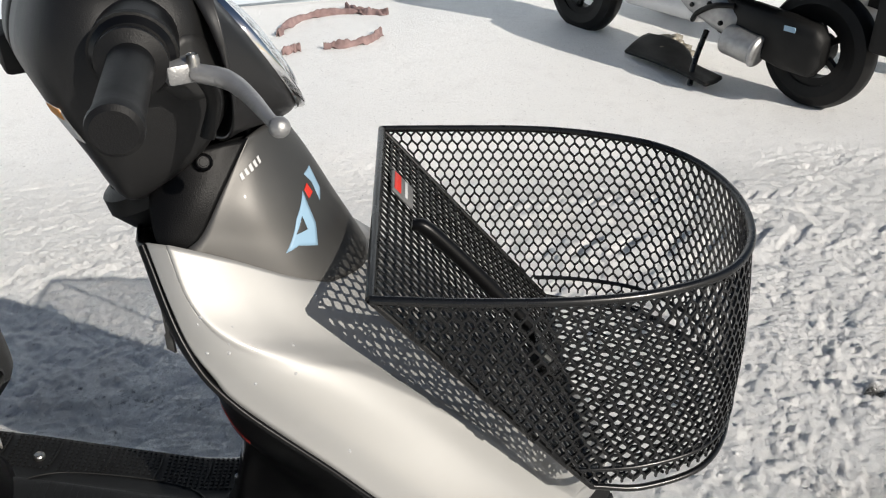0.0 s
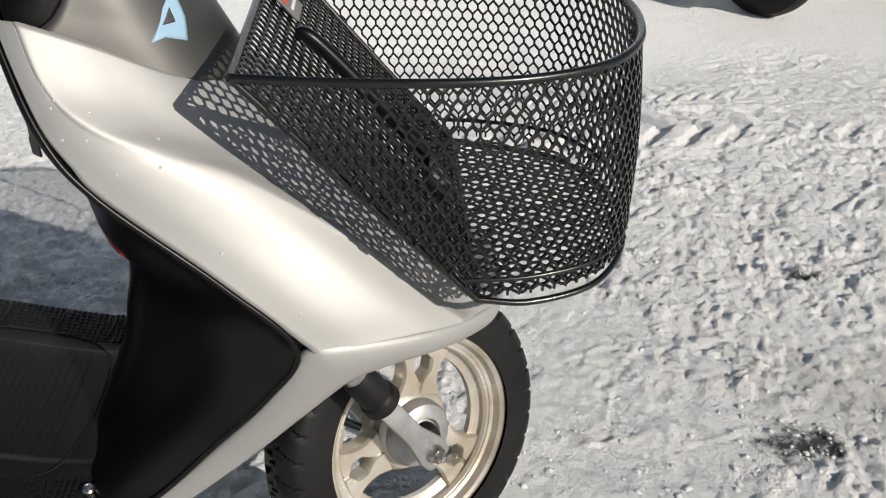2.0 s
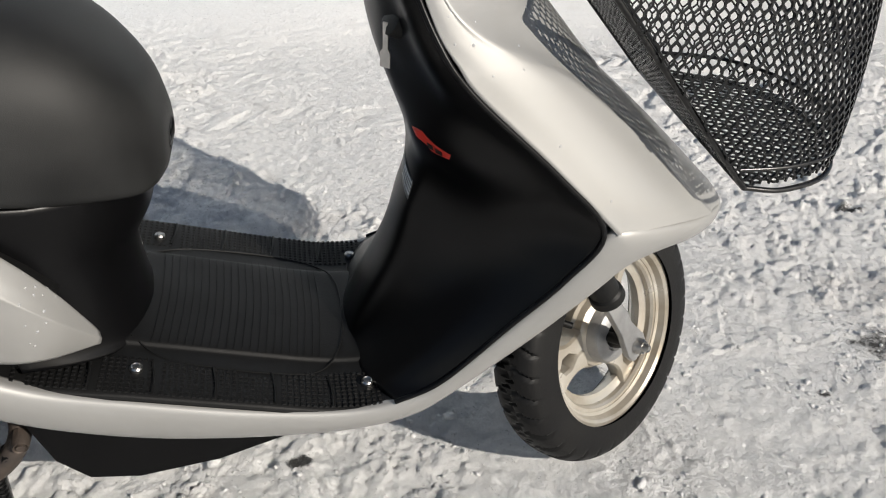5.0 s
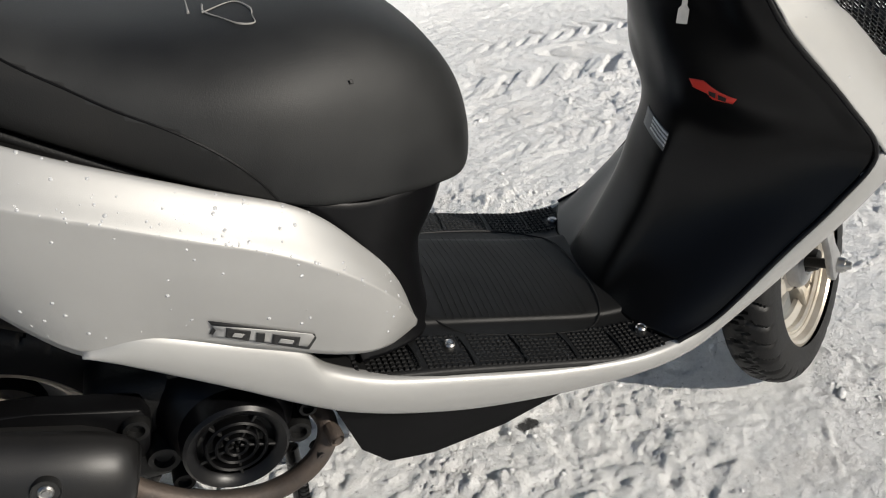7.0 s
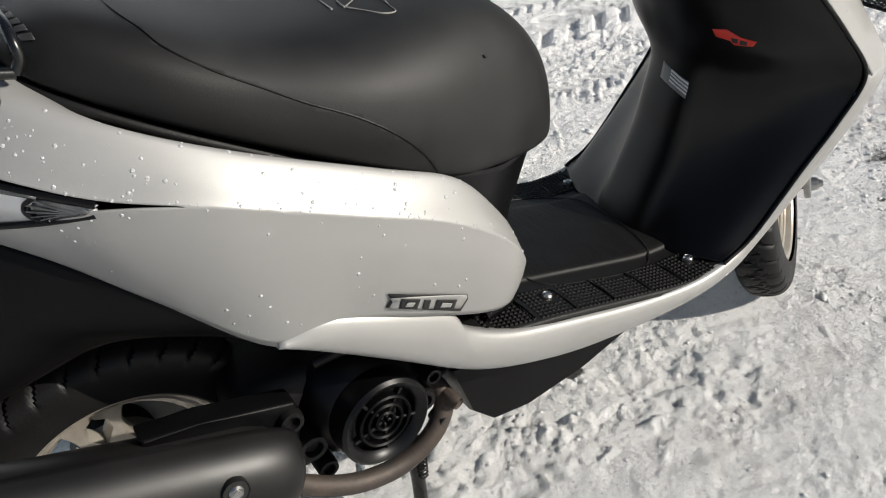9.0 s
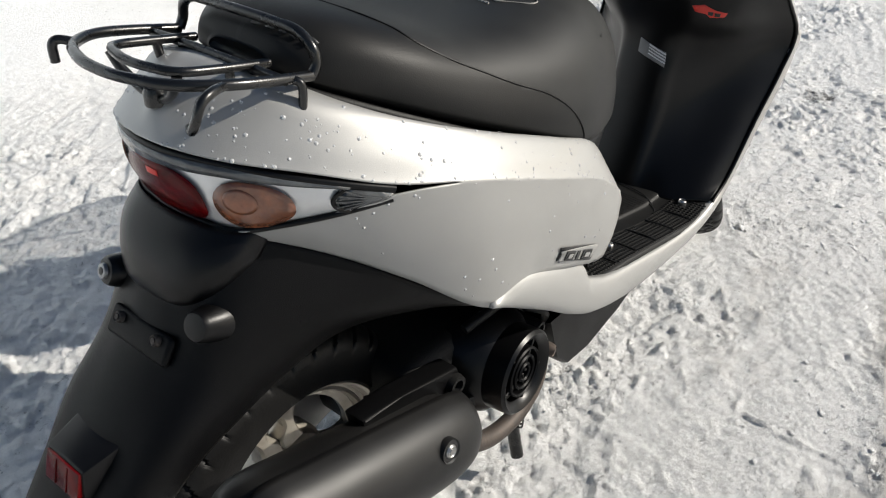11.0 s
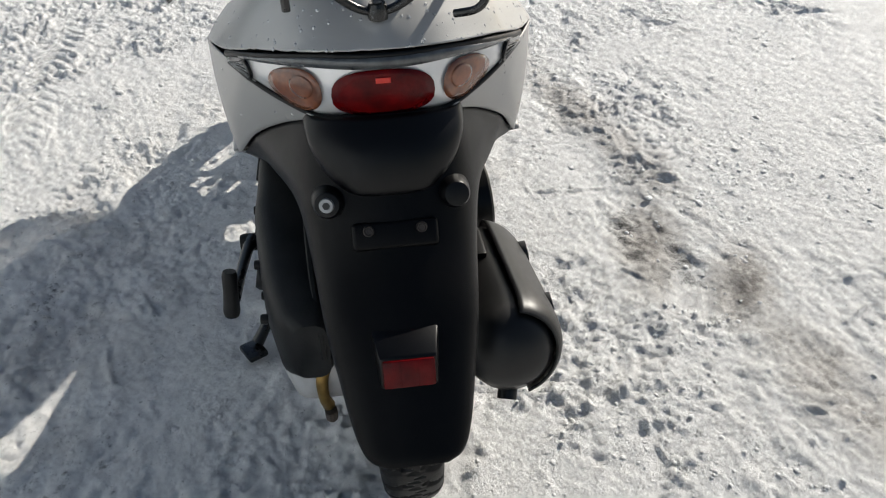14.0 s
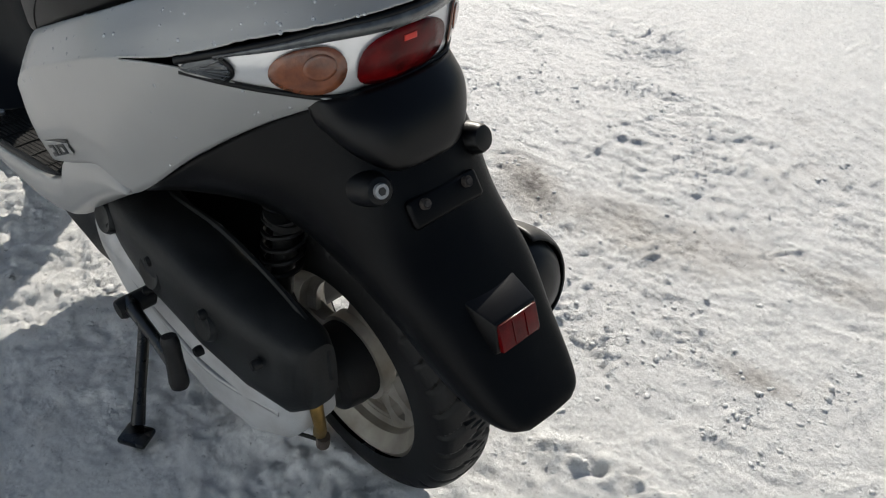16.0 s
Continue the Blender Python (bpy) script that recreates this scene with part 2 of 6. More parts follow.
def tube(name, pts, r, mat, parent, label="", n=8, closed=False, steps=None):
    v, f = tube_mesh(pts, r, n, closed, steps)
    return put(name, v, f, mat, parent, label, angle=50)


def tubes(name, many, mat, parent, label=""):
    """Several bars welded into one piece."""
    vs, fs = [], []
    for pts, r in many:
        v, f = tube_mesh(pts, r)
        fs += [tuple(i + len(vs) for i in q) for q in f]
        vs += list(v)
    return put(name, vs, fs, mat, parent, label, angle=50)


def frame_of(origin, axis, roll=(0, 0, 1)):
    """A pose whose y axis points along the given axis."""
    y = Vector(axis).normalized()
    x = y.cross(Vector(roll))
    x = x.normalized() if x.length > 1e-4 else Vector((1, 0, 0))
    z = x.cross(y)
    return Matrix.Translation(origin) @ Matrix((x, y, z)).transposed().to_4x4()


def lathe(name, profile, m, mat, parent, label="", n=48, angle=30, push=None):
    """A turned body: profile of (radius, distance along the local y axis), laid out by the pose m."""
    v = []
    for i in range(n):
        w = 2 * math.pi * i / n
        for j, (r, y) in enumerate(profile):
            q = r + (push(w, j, r, y) if push else 0)
            v.append(m @ Vector((q * math.cos(w), y, q * math.sin(w))))
    k = len(profile)
    f = [(i * k + j, i * k + j + 1, ((i + 1) % n) * k + j + 1, ((i + 1) % n) * k + j) for i in range(n) for j in range(k - 1)]
    return put(name, v, f, mat, parent, label, angle=angle)


def slab(name, lo, hi, mat, parent, label="", bevel=0.004, m=None, taper=None, seg=2):
    """A box with rounded edges; taper scales its top in x and y."""
    bm = bmesh.new()
    bmesh.ops.create_cube(bm, size=1)
    for v in bm.verts:
        s = v.co.z > 0
        v.co = Vector([(a + b) / 2 + c * (b - a) * (taper[i] if taper and s and i < 2 else 1) for i, (a, b, c) in enumerate(zip(lo, hi, v.co))])
    if bevel:
        bmesh.ops.bevel(bm, geom=list(bm.edges), offset=bevel, segments=seg, affect="EDGES", profile=0.5)
    if m is not None:
        bm.transform(m)
    return part(name, bm, mat, parent, label)


def plate(name, outline, thick, m, mat, parent, label="", bevel=0.0):
    """A flat piece: outline in the local x-z plane, thick along local y."""
    bm = bmesh.new()
    a = [bm.verts.new((x, 0, z)) for x, z in outline]
    face = bm.faces.new(a)
    r = bmesh.ops.extrude_face_region(bm, geom=[face])
    bmesh.ops.translate(bm, verts=[g for g in r["geom"] if isinstance(g, bmesh.types.BMVert)], vec=(0, thick, 0))
    if bevel:
        bmesh.ops.bevel(bm, geom=list(bm.edges), offset=bevel, segments=2, affect="EDGES", profile=0.5)
    bm.transform(m)
    return part(name, bm, mat, parent, label)


def bolt(name, at, axis, r, mat, parent, label="", h=0.005):
    m = frame_of(at, axis)
    return lathe(name, [(0, h), (r * 0.45, h), (r * 0.5, h * 0.7), (r * 0.62, h * 0.7), (r * 0.8, h * 0.95), (r, h * 0.4), (r, -h), (0, -h)],
                 m, mat, parent, label, n=12, angle=30)


def lay(surface, u, v, out=0.0):
    """A place on a net of points by fractions across and along, lifted off it by out."""
    nv, nu = surface.shape[:2]
    x, y = min(max(u, 0), 1) * (nu - 1), min(max(v, 0), 1) * (nv - 1)
    i, j = min(int(x), nu - 2), min(int(y), nv - 2)
    a, b = x - i, y - j
    p00, p10, p01, p11 = surface[j, i], surface[j, i + 1], surface[j + 1, i], surface[j + 1, i + 1]
    p = p00 * (1 - a) * (1 - b) + p10 * a * (1 - b) + p01 * (1 - a) * b + p11 * a * b
    nrm = np.cross(p10 - p00 + p11 - p01, p01 - p00 + p11 - p10)
    nrm = nrm / (np.linalg.norm(nrm) + 1e-12)
    return p + nrm * out, nrm


def find(net, target):
    """The fractions on a net nearest to a place in space."""
    t = np.array(target, float)
    d = ((net - t) ** 2).sum(-1)
    j, i = np.unravel_index(np.argmin(d), d.shape)
    nv, nu = net.shape[:2]
    best = (1e9, 0, 0)
    for a in np.linspace(-1, 1, 17):
        for b in np.linspace(-1, 1, 17):
            u, w = min(max((i + a) / (nu - 1), 0), 1), min(max((j + b) / (nv - 1), 0), 1)
            e = float(((lay(net, u, w)[0] - t) ** 2).sum())
            if e < best[0]:
                best = (e, u, w)
    return best[1], best[2]


def decal(name, surface, outline, mat, parent, label="", out=0.0008, fine=6, way=None):
    """A thin film that follows a net of points; outline is a convex or star-shaped polygon in its fractions."""
    c = np.mean(outline, 0)
    if way is not None:
        out = abs(out) + 0.0011
        out = out if float(np.dot(lay(surface, *c)[1], way)) > 0 else -out
    k = len(outline)
    ring = [np.array(outline[i]) * (1 - t / fine) + np.array(outline[(i + 1) % k]) * t / fine for i in range(k) for t in range(fine)]
    v, f = [lay(surface, *c, out)[0]], []
    rings = 4
    for q in range(1, rings + 1):
        v += [lay(surface, *(c + (p - c) * q / rings), out)[0] for p in ring]
    n = len(ring)
    for i in range(n):
        f.append((0, 1 + i, 1 + (i + 1) % n))
        for q in range(rings - 1):
            a, b = 1 + q * n, 1 + (q + 1) * n
            f.append((a + i, b + i, b + (i + 1) % n, a + (i + 1) % n))
    ob = put(name, v, f, mat, parent, label)
    so = ob.modifiers.new("thickness", "SOLIDIFY")
    so.thickness, so.offset = 0.0005, 0
    return ob


# ---- ground ----
TABLES = {}


def lattice(x, y, size, seed):
    """Smooth random heights in -1..1 on a lattice of the given size."""
    if seed not in TABLES:
        TABLES[seed] = np.random.RandomState(seed).rand(257, 257) * 2 - 1
    t = TABLES[seed]
    u, v = x / size + 61.3, y / size + 47.9
    i, j = np.floor(u).astype(int), np.floor(v).astype(int)
    a, b = u - i, v - j
    a, b = a * a * (3 - 2 * a), b * b * (3 - 2 * b)
    i, j = i % 256, j % 256
    return (t[i, j] * (1 - a) + t[i + 1, j] * a) * (1 - b) + (t[i, j + 1] * (1 - a) + t[i + 1, j + 1] * a) * b


def smooth01(v, lo, hi):
    t = np.clip((v - lo) / (hi - lo), 0, 1)
    return t * t * (3 - 2 * t)


def fbm(x, y, size, octaves, seed, gain=0.55):
    """Fractal relief whose octaves are turned against one another."""
    z, k = 0.0, 1.0
    for i in range(octaves):
        a = 0.6 + 1.1 * i
        c, d = math.cos(a), math.sin(a)
        z = z + k * lattice(c * x - d * y, d * x + c * y, size, seed + i)
        size, k = size * 0.49, k * gain
    return z


SCRAPE_RNG = random.Random(31)
SCRAPES = [(SCRAPE_RNG.uniform(-1.0, 2.6), SCRAPE_RNG.uniform(-1.4, 1.3), SCRAPE_RNG.choice((0.15, 0.25, -0.9, 1.3)) + SCRAPE_RNG.gauss(0, 0.25), SCRAPE_RNG.uniform(0.02, 0.10) * SCRAPE_RNG.uniform(0.5, 1.6), SCRAPE_RNG.uniform(-2, 2), SCRAPE_RNG.uniform(0.002, 0.006)) for i in range(340)]


def snow_height(x, y):
    """Height of the trodden snow, with the tyre tracks and the untouched bank behind them."""
    bank = smooth01(y + 0.12 * lattice(x, y, 0.5, 3), 1.55, 2.0)
    z = 0.014 * lattice(x, y, 0.9, 1) + 0.02 * bank + 0.03 * bank * lattice(x, y, 1.3, 2)
    rough = 1 - 0.93 * bank
    lumpy = np.exp(-(((x - 1.9) / 0.8) ** 2 + ((y - 0.45) / 0.5) ** 2))
    broken = smooth01(fbm(x, y, 0.42, 3, 40) + 0.6 * lumpy, -0.25, 0.5)
    # pressed flat on top, pitted between
    f = fbm(x, y, 0.10, 5, 50, 0.68)
    flat = np.clip(f, -0.36 - 0.25 * broken, 0.10 + 0.25 * broken)
    z = z + rough * (0.0048 + 0.0048 * broken) * flat
    # small clods pressed into the top
    h = fbm(x, y, 0.024, 3, 56, 0.72)
    z = z + rough * (0.0022 + 0.0032 * broken) * np.clip(h, -0.6, 0.38)
    # crumbs lying in drifts
    g = fbm(x, y, 0.045, 4, 60, 0.66)
    z = z + rough * (0.0035 + 0.012 * broken * smooth01(fbm(x, y, 0.2, 2, 70), 0.0, 0.5)) * np.maximum(0, g - 0.34)
    # drag marks in two directions
    for turn, seed in ((0.30, 80), (-0.5, 84)):
        c, d = math.cos(turn), math.sin(turn)
        u, v = c * x + d * y, c * y - d * x
        z = z + rough * 0.0034 * fbm(u * 0.3, v, 0.028, 3, seed, 0.6) * smooth01(lattice(x, y, 0.3, seed + 9), -0.1, 0.5)
    uneven = lattice(x, y, 0.02, 90)
    for sx, sy, turn, half, bend, high in SCRAPES:
        c, d = math.cos(turn), math.sin(turn)
        u = c * (x - sx) + d * (y - sy)
        v = c * (y - sy) - d * (x - sx) + bend * u * u
        k = np.nonzero((np.abs(u) < half) & (np.abs(v) < 0.03))
        u, v = u[k], v[k]
        z[k] += rough[k] * high * (np.exp(-((v - 0.005) / 0.0045) ** 2) - 0.3 * np.exp(-((v + 0.004) / 0.005) ** 2)) * (1 - smooth01(np.abs(u), half * 0.6, half)) * np.clip(0.75 + 0.8 * uneven[k], 0.1, 1.4)
    z = z - 0.004
    # treads of a tractor and of narrower tyres along the drive
    for y0, turn, wide, pitch, deep in ((1.24, 0.05, 0.10, 0.115, 0.026), (0.86, 0.03, 0.05, 0.05, 0.010), (1.47, 0.05, 0.05, 0.06, 0.012)):
        c = y - y0 - turn * (x - 1.0) + 0.012 * lattice(x, y, 0.4, 11)
        inside = 1 - smooth01(np.abs(c), wide * 0.85, wide * 1.1)
        ph = ((x + np.abs(c) * 0.9) / pitch) % 1.0
        lug = smooth01(np.abs(ph - 0.5), 0.14, 0.26)
        fade = (0.35 + 0.65 * smooth01(lattice(x, y, 0.5, 12), -0.5, 0.2)) * (0.28 + 0.72 * smooth01(x + 0.2 * lattice(x, y, 0.3, 33), 0.9, 1.6)) * (0.45 + 0.55 * smooth01(fbm(x, y, 0.12, 2, 130), -0.3, 0.2))
        z = z * (1 - 0.55 * inside * fade) + inside * fade * (deep * (lug - 0.65))
        rim = np.exp(-((np.abs(c) - wide * 1.25) / (wide * 0.25)) ** 2)
        z = z + rim * fade * deep * 0.5 * (1 + 0.6 * lattice(x, y, 0.04, 13))
    # plain ruts
    for y0, turn, wide, deep in ((0.55, -0.10, 0.05, 0.010), (-0.55, 0.16, 0.06, 0.010), (-1.3, 0.1, 0.07, 0.012)):
        c = y - y0 - turn * (x - 0.5)
        z = z - deep * np.exp(-(c / wide) ** 2) * smooth01(lattice(x, y, 0.7, 14), -0.3, 0.4)
    # flattened round the wheels of the parked scooter
    for cx, cy in ((1.13, 0.0), (-0.01, 0.0)):
        q = np.exp(-(((x - cx) / 0.12) ** 2 + ((y - cy) / 0.07) ** 2))
        z = z * (1 - q) - 0.004 * q
    # crumbled ridges that the rear tyre has pushed up
    for cx, cy, rx, ry, turn, high in ((0.055, 0.075, 0.10, 0.045, 0.3, 0.030), (-0.28, -0.21, 0.13, 0.03, 0.25, 0.020), (-0.16, 0.12, 0.12, 0.04, -0.5, 0.012)):
        u = (x - cx) * math.cos(turn) + (y - cy) * math.sin(turn)
        v = (y - cy) * math.cos(turn) - (x - cx) * math.sin(turn)
        z = z + high * np.exp(-((u / rx) ** 2 + (v / ry) ** 2)) * (0.75 + 0.6 * fbm(x, y, 0.05, 3, 97, 0.7))
    return z


def ground_sheet():
    """One sheet, fine beside the scooter and widening to the horizon."""
    def ticks(lo, hi, step, far):
        a = list(np.arange(lo, hi + 1e-6, step))
        s = step
        while a[-1] < far:
            s *= 1.085
            a.append(a[-1] + s)
        s = step
        while a[0] > -far:
            s *= 1.085
            a.insert(0, a[0] - s)
        return np.array(a)

    xs, ys = ticks(-1.2, 2.8, 0.0050, 900), ticks(-1.4, 2.0, 0.0050, 900)
    gx, gy = np.meshgrid(xs, ys, indexing="ij")
    near = 1 - smooth01(np.maximum(np.abs(gx - 0.8), np.abs(gy - 0.8)), 6, 20)
    px, py = gx + 0.35 * lattice(gx, gy, 0.7, 34), gy + 0.35 * lattice(gx, gy, 0.7, 35)
    inner = smooth01(px, -2.1, -1.2) * (1 - smooth01(px, 2.9, 3.8)) * smooth01(py, -2.3, -1.3) * (1 - smooth01(py, 2.0, 2.8))
    bank = smooth01(gy + 0.12 * lattice(gx, gy, 0.5, 3), 1.55, 2.0)
    broad = 0.014 * lattice(gx, gy, 0.9, 1) + 0.02 * bank + 0.03 * bank * lattice(gx, gy, 1.3, 2) - 0.004 + 0.010 * (1 - bank) * fbm(gx, gy, 0.45, 2, 36)
    gz = (snow_height(gx, gy) * inner + broad * (1 - inner)) * near
    nx, ny = gx.shape
    me = bpy.data.meshes.new("ground")
    me.vertices.add(nx * ny)
    me.vertices.foreach_set("co", np.stack([gx, gy, gz], -1).ravel())
    i = np.arange((nx - 1) * (ny - 1))
    a = (i // (ny - 1)) * ny + i % (ny - 1)
    quads = np.stack([a, a + ny, a + ny + 1, a + 1], 1)
    me.loops.add(quads.size)
    me.loops.foreach_set("vertex_index", quads.ravel())
    me.polygons.add(len(quads))
    me.polygons.foreach_set("loop_start", np.arange(0, quads.size, 4))
    me.polygons.foreach_set("use_smooth", np.ones(len(quads), bool))
    me.update(calc_edges=True)
    bare = np.full(gx.shape, -0.3)
    for cx, cy, rx, ry, k in ((1.80, 0.13, 0.15, 0.08, 1.0), (2.0, 0.60, 0.06, 0.035, 1.0), (0.48, -0.52, 0.20, 0.09, 0.84), (0.38, -0.59, 0.18, 0.08, 0.8), (2.05, -0.02, 0.13, 0.09, 0.9), (1.6, 0.02, 0.02, 0.015, 1.1),
                              (0.70, -0.01, 0.03, 0.02, 1.2), (0.72, 0.23, 0.05, 0.02, 0.8), (0.45, 0.62, 0.4, 0.35, 0.66), (0.2, 1.0, 0.3, 0.3, 0.6), (0.0, 0.55, 0.45, 0.3, 0.66), (0.9, 0.7, 0.25, 0.16, 0.62), (2.2, 0.25, 0.4, 0.25, 0.5), (-0.34, -0.54, 0.10, 0.04, 0.5)):
        bare = np.maximum(bare, 1.3 * k * np.exp(-(((gx - cx) / rx) ** 2 + ((gy - cy) / ry) ** 2)) - 0.3)
    wear = -0.05 + 0.35 * smooth01(fbm(gx, gy, 0.5, 3, 95), 0.1, 0.8)
    for cx, cy, rx, ry, turn, k in ((0.28, -0.68, 0.2, 0.10, -0.4, 1.0), (0.45, -0.55, 0.26, 0.11, -0.3, 0.95), (1.0, -0.55, 0.9, 0.11, 0.22, 0.76), (0.05, -0.72, 0.5, 0.14, 0.35, 0.76), (-0.3, -0.86, 0.3, 0.1, 0.2, 0.7), (-0.337, -0.54, 0.12, 0.05, 0.2, 0.8),
                                    (0.9, -0.25, 0.5, 0.16, 0.1, 0.45), (0.4, 0.6, 0.8, 0.4, 0, 0.52), (2.0, 0.2, 0.5, 0.3, 0, 0.55), (2.0, -0.8, 0.5, 0.2, 0.2, 0.4)):
        u = (gx - cx) * math.cos(turn) + (gy - cy) * math.sin(turn)
        v = (gy - cy) * math.cos(turn) - (gx - cx) * math.sin(turn)
        wear = np.maximum(wear, (k + 0.2) * np.exp(-((u / rx) ** 2 + (v / ry) ** 2)) - 0.2)
    wear = np.where(gy > 1.6, wear - smooth01(gy, 1.6, 2.0), wear)
    crisp = 1 - 0.35 * bank
    for nm, val in (("bare", bare), ("wear", wear), ("crisp", crisp)):
        at = me.attributes.new(nm, "FLOAT", "POINT")
        at.data.foreach_set("value", np.clip(val, -0.5, 1).astype(np.float32).ravel())
    me.materials.append(SNOW)
    return tagged(new("ground", me), "trodden bright snow with tyre tracks and bare asphalt spots", "ground", kind="structure")


ground_sheet()


def snow_crumbs():
    """Loose crumbs and angular clods of snow, strewn in clusters over the trodden ground."""
    rng = np.random.RandomState(12)
    n = 26000
    x, y = rng.uniform(-1.0, 2.5, n), rng.uniform(-1.25, 1.5, n)
    thick = smooth01(fbm(x, y, 0.28, 3, 120, 0.7), -0.05, 0.75)
    keep = rng.rand(n) < 0.04 + 0.60 * thick ** 2.0
    for cx, cy in ((1.171, 0.0), (-0.01, 0.0)):
        keep &= ((x - cx) / 0.10) ** 2 + ((y - cy) / 0.05) ** 2 > 1
    x, y = x[keep], y[keep]
    z = snow_height(x, y)
    base = bmesh.new()
    bmesh.ops.create_icosphere(base, subdivisions=1, radius=1.0)
    base.verts.index_update()
    co = np.array([v.co[:] for v in base.verts])
    tri = np.array([[v.index for v in f.verts] for f in base.faces])
    base.free()
    size = 0.0022 + 0.0035 * rng.rand(len(x)) ** 2.5 + 0.0065 * (rng.rand(len(x)) > 0.97) * rng.rand(len(x))
    bump = 1 + 0.55 * (rng.rand(len(x), len(co), 1) - 0.5)
    flat = np.stack([rng.uniform(0.8, 1.5, len(x)), rng.uniform(0.7, 1.2, len(x)), rng.uniform(0.32, 0.6, len(x))], 1)[:, None, :]
    turn = rng.uniform(0, 2 * math.pi, len(x))
    q = co[None] * bump * flat * size[:, None, None]
    c, s = np.cos(turn)[:, None], np.sin(turn)[:, None]
    v = np.stack([q[..., 0] * c - q[..., 1] * s + x[:, None], q[..., 0] * s + q[..., 1] * c + y[:, None], q[..., 2] + (z + size * 0.10)[:, None]], -1)
    f = (tri[None] + (np.arange(len(x)) * len(co))[:, None, None]).reshape(-1, 3)
    me = bpy.data.meshes.new("snow_crumbs")
    me.vertices.add(v.size // 3)
    me.vertices.foreach_set("co", v.ravel())
    me.loops.add(f.size)
    me.loops.foreach_set("vertex_index", f.ravel())
    me.polygons.add(len(f))
    me.polygons.foreach_set("loop_start", np.arange(0, f.size, 3))
    me.polygons.foreach_set("use_smooth", np.ones(len(f), bool))
    me.update(calc_edges=True)
    for nm, val in (("bare", -0.2), ("wear", -0.2), ("crisp", 0.8)):
        me.attributes.new(nm, "FLOAT", "POINT").data.foreach_set("value", np.full(v.size // 3, val, np.float32))
    me.materials.append(SNOW)
    return tagged(new("snow_crumbs", me), "loose white crumbs and clods of snow", "snow", kind="stuff")


snow_crumbs()


def drop_z(x, y):
    return float(snow_height(np.array([x], float), np.array([y], float))[0])


# ---- the parked scooter ----
scooter = tagged(new("scooter"), "silver and black step-through scooter with a front basket, parked on snow", "scooter")

# rear cowl: shoulder, side panels and deck
LIP = [(0.487, -0.122, 0.356), (0.455, -0.175, 0.43), (0.405, -0.197, 0.492), (0.33, -0.206, 0.545), (0.236, -0.208, 0.588), (0.11, -0.196, 0.638),
       (0.022, -0.166, 0.662), (-0.045, -0.125, 0.688), (-0.098, -0.07, 0.705), (-0.116, 0.0, 0.710)]
UPPER = [(0.484, -0.116, 0.362), (0.457, -0.150, 0.445), (0.42, -0.166, 0.505), (0.36, -0.176, 0.570), (0.27, -0.179, 0.613), (0.15, -0.170, 0.664),
         (0.06, -0.144, 0.703), (-0.02, -0.095, 0.738), (-0.06, -0.05, 0.747), (-0.07, 0.0, 0.750)]
INNER = [(0.47, -0.105, 0.365), (0.43, -0.12, 0.45), (0.39, -0.13, 0.50), (0.33, -0.13, 0.57), (0.24, -0.125, 0.62), (0.14, -0.115, 0.68),
         (0.07, -0.08, 0.722), (0.02, -0.05, 0.745), (0.01, -0.025, 0.752), (0.01, 0.0, 0.754)]
SIDE_LOW = [(0.485, -0.123, 0.350), (0.435, -0.172, 0.372), (0.385, -0.189, 0.391), (0.30, -0.196, 0.430), (0.215, -0.194, 0.463), (0.137, -0.188, 0.464),
            (0.045, -0.152, 0.540), (-0.02, -0.112, 0.588), (-0.086, -0.071, 0.626)]


def between(p, q, t, d=(0, 0, 0)):
    return tuple(a * (1 - t) + b * t + e for a, b, e in zip(p, q, d))


CHAR = LIP[:6] + [(0.022, -0.167, 0.653), (-0.035, -0.124, 0.640), (-0.087, -0.074, 0.629)]
INNER[6:] = [(0.055, -0.05, 0.735), (-0.02, 0.0, 0.752), (-0.062, 0.0, 0.750), (-0.096, 0.0, 0.732)]
UPPER[9] = (-0.108, 0.0, 0.722)
INNER[1:7] = [(x, y + 0.010, z - 0.020) for x, y, z in UPPER[1:7]]
PANEL = grid([[low, between(low, lip, 0.33, (0, -0.004 * s, 0)), between(low, lip, 0.66, (0, -0.004 * s, 0)), between(low, lip, 0.93, (0, -0.0008 * s, 0)), lip]
              for low, lip, s in zip(SIDE_LOW, CHAR, (0, 0.6, 1, 1, 1, 1, 0.6, 0.5, 0))], 22, 97)
DECK_ROWS = [[lip, between(lip, top, 0.10, (0, 0, 0.0004 * s)), between(lip, top, 0.5, (0, -0.0012 * s, 0.0018 * s)), top, between(top, inn, 0.5, (0, 0, 0.004)), inn]
             for lip, top, inn, s in zip(LIP, UPPER, INNER, (0, 0.6, 1, 1, 1, 1, 1, 1, 0.6, 0))]
DECK_ROWS += [[(x, -y, z) for x, y, z in DECK_ROWS[8]], [(x, -y, z) for x, y, z in DECK_ROWS[7]]]
TOPS = grid(DECK_ROWS, 24, 133)[:109]
TOPS[:61, 0] = PANEL[:61, -1]
TOPS[..., 1] = np.minimum(TOPS[..., 1], 0.0)
bm = bmesh.new()
for side in (1, -1):
    for net in (PANEL, TOPS):
        v, f = skin(net * np.array([1, side, 1]))
        made = [bm.verts.new(q) for q in v]
        for q in f:
            bm.faces.new([made[i] for i in (q if side > 0 else q[::-1])])
bmesh.ops.remove_doubles(bm, verts=bm.verts, dist=0.0012)
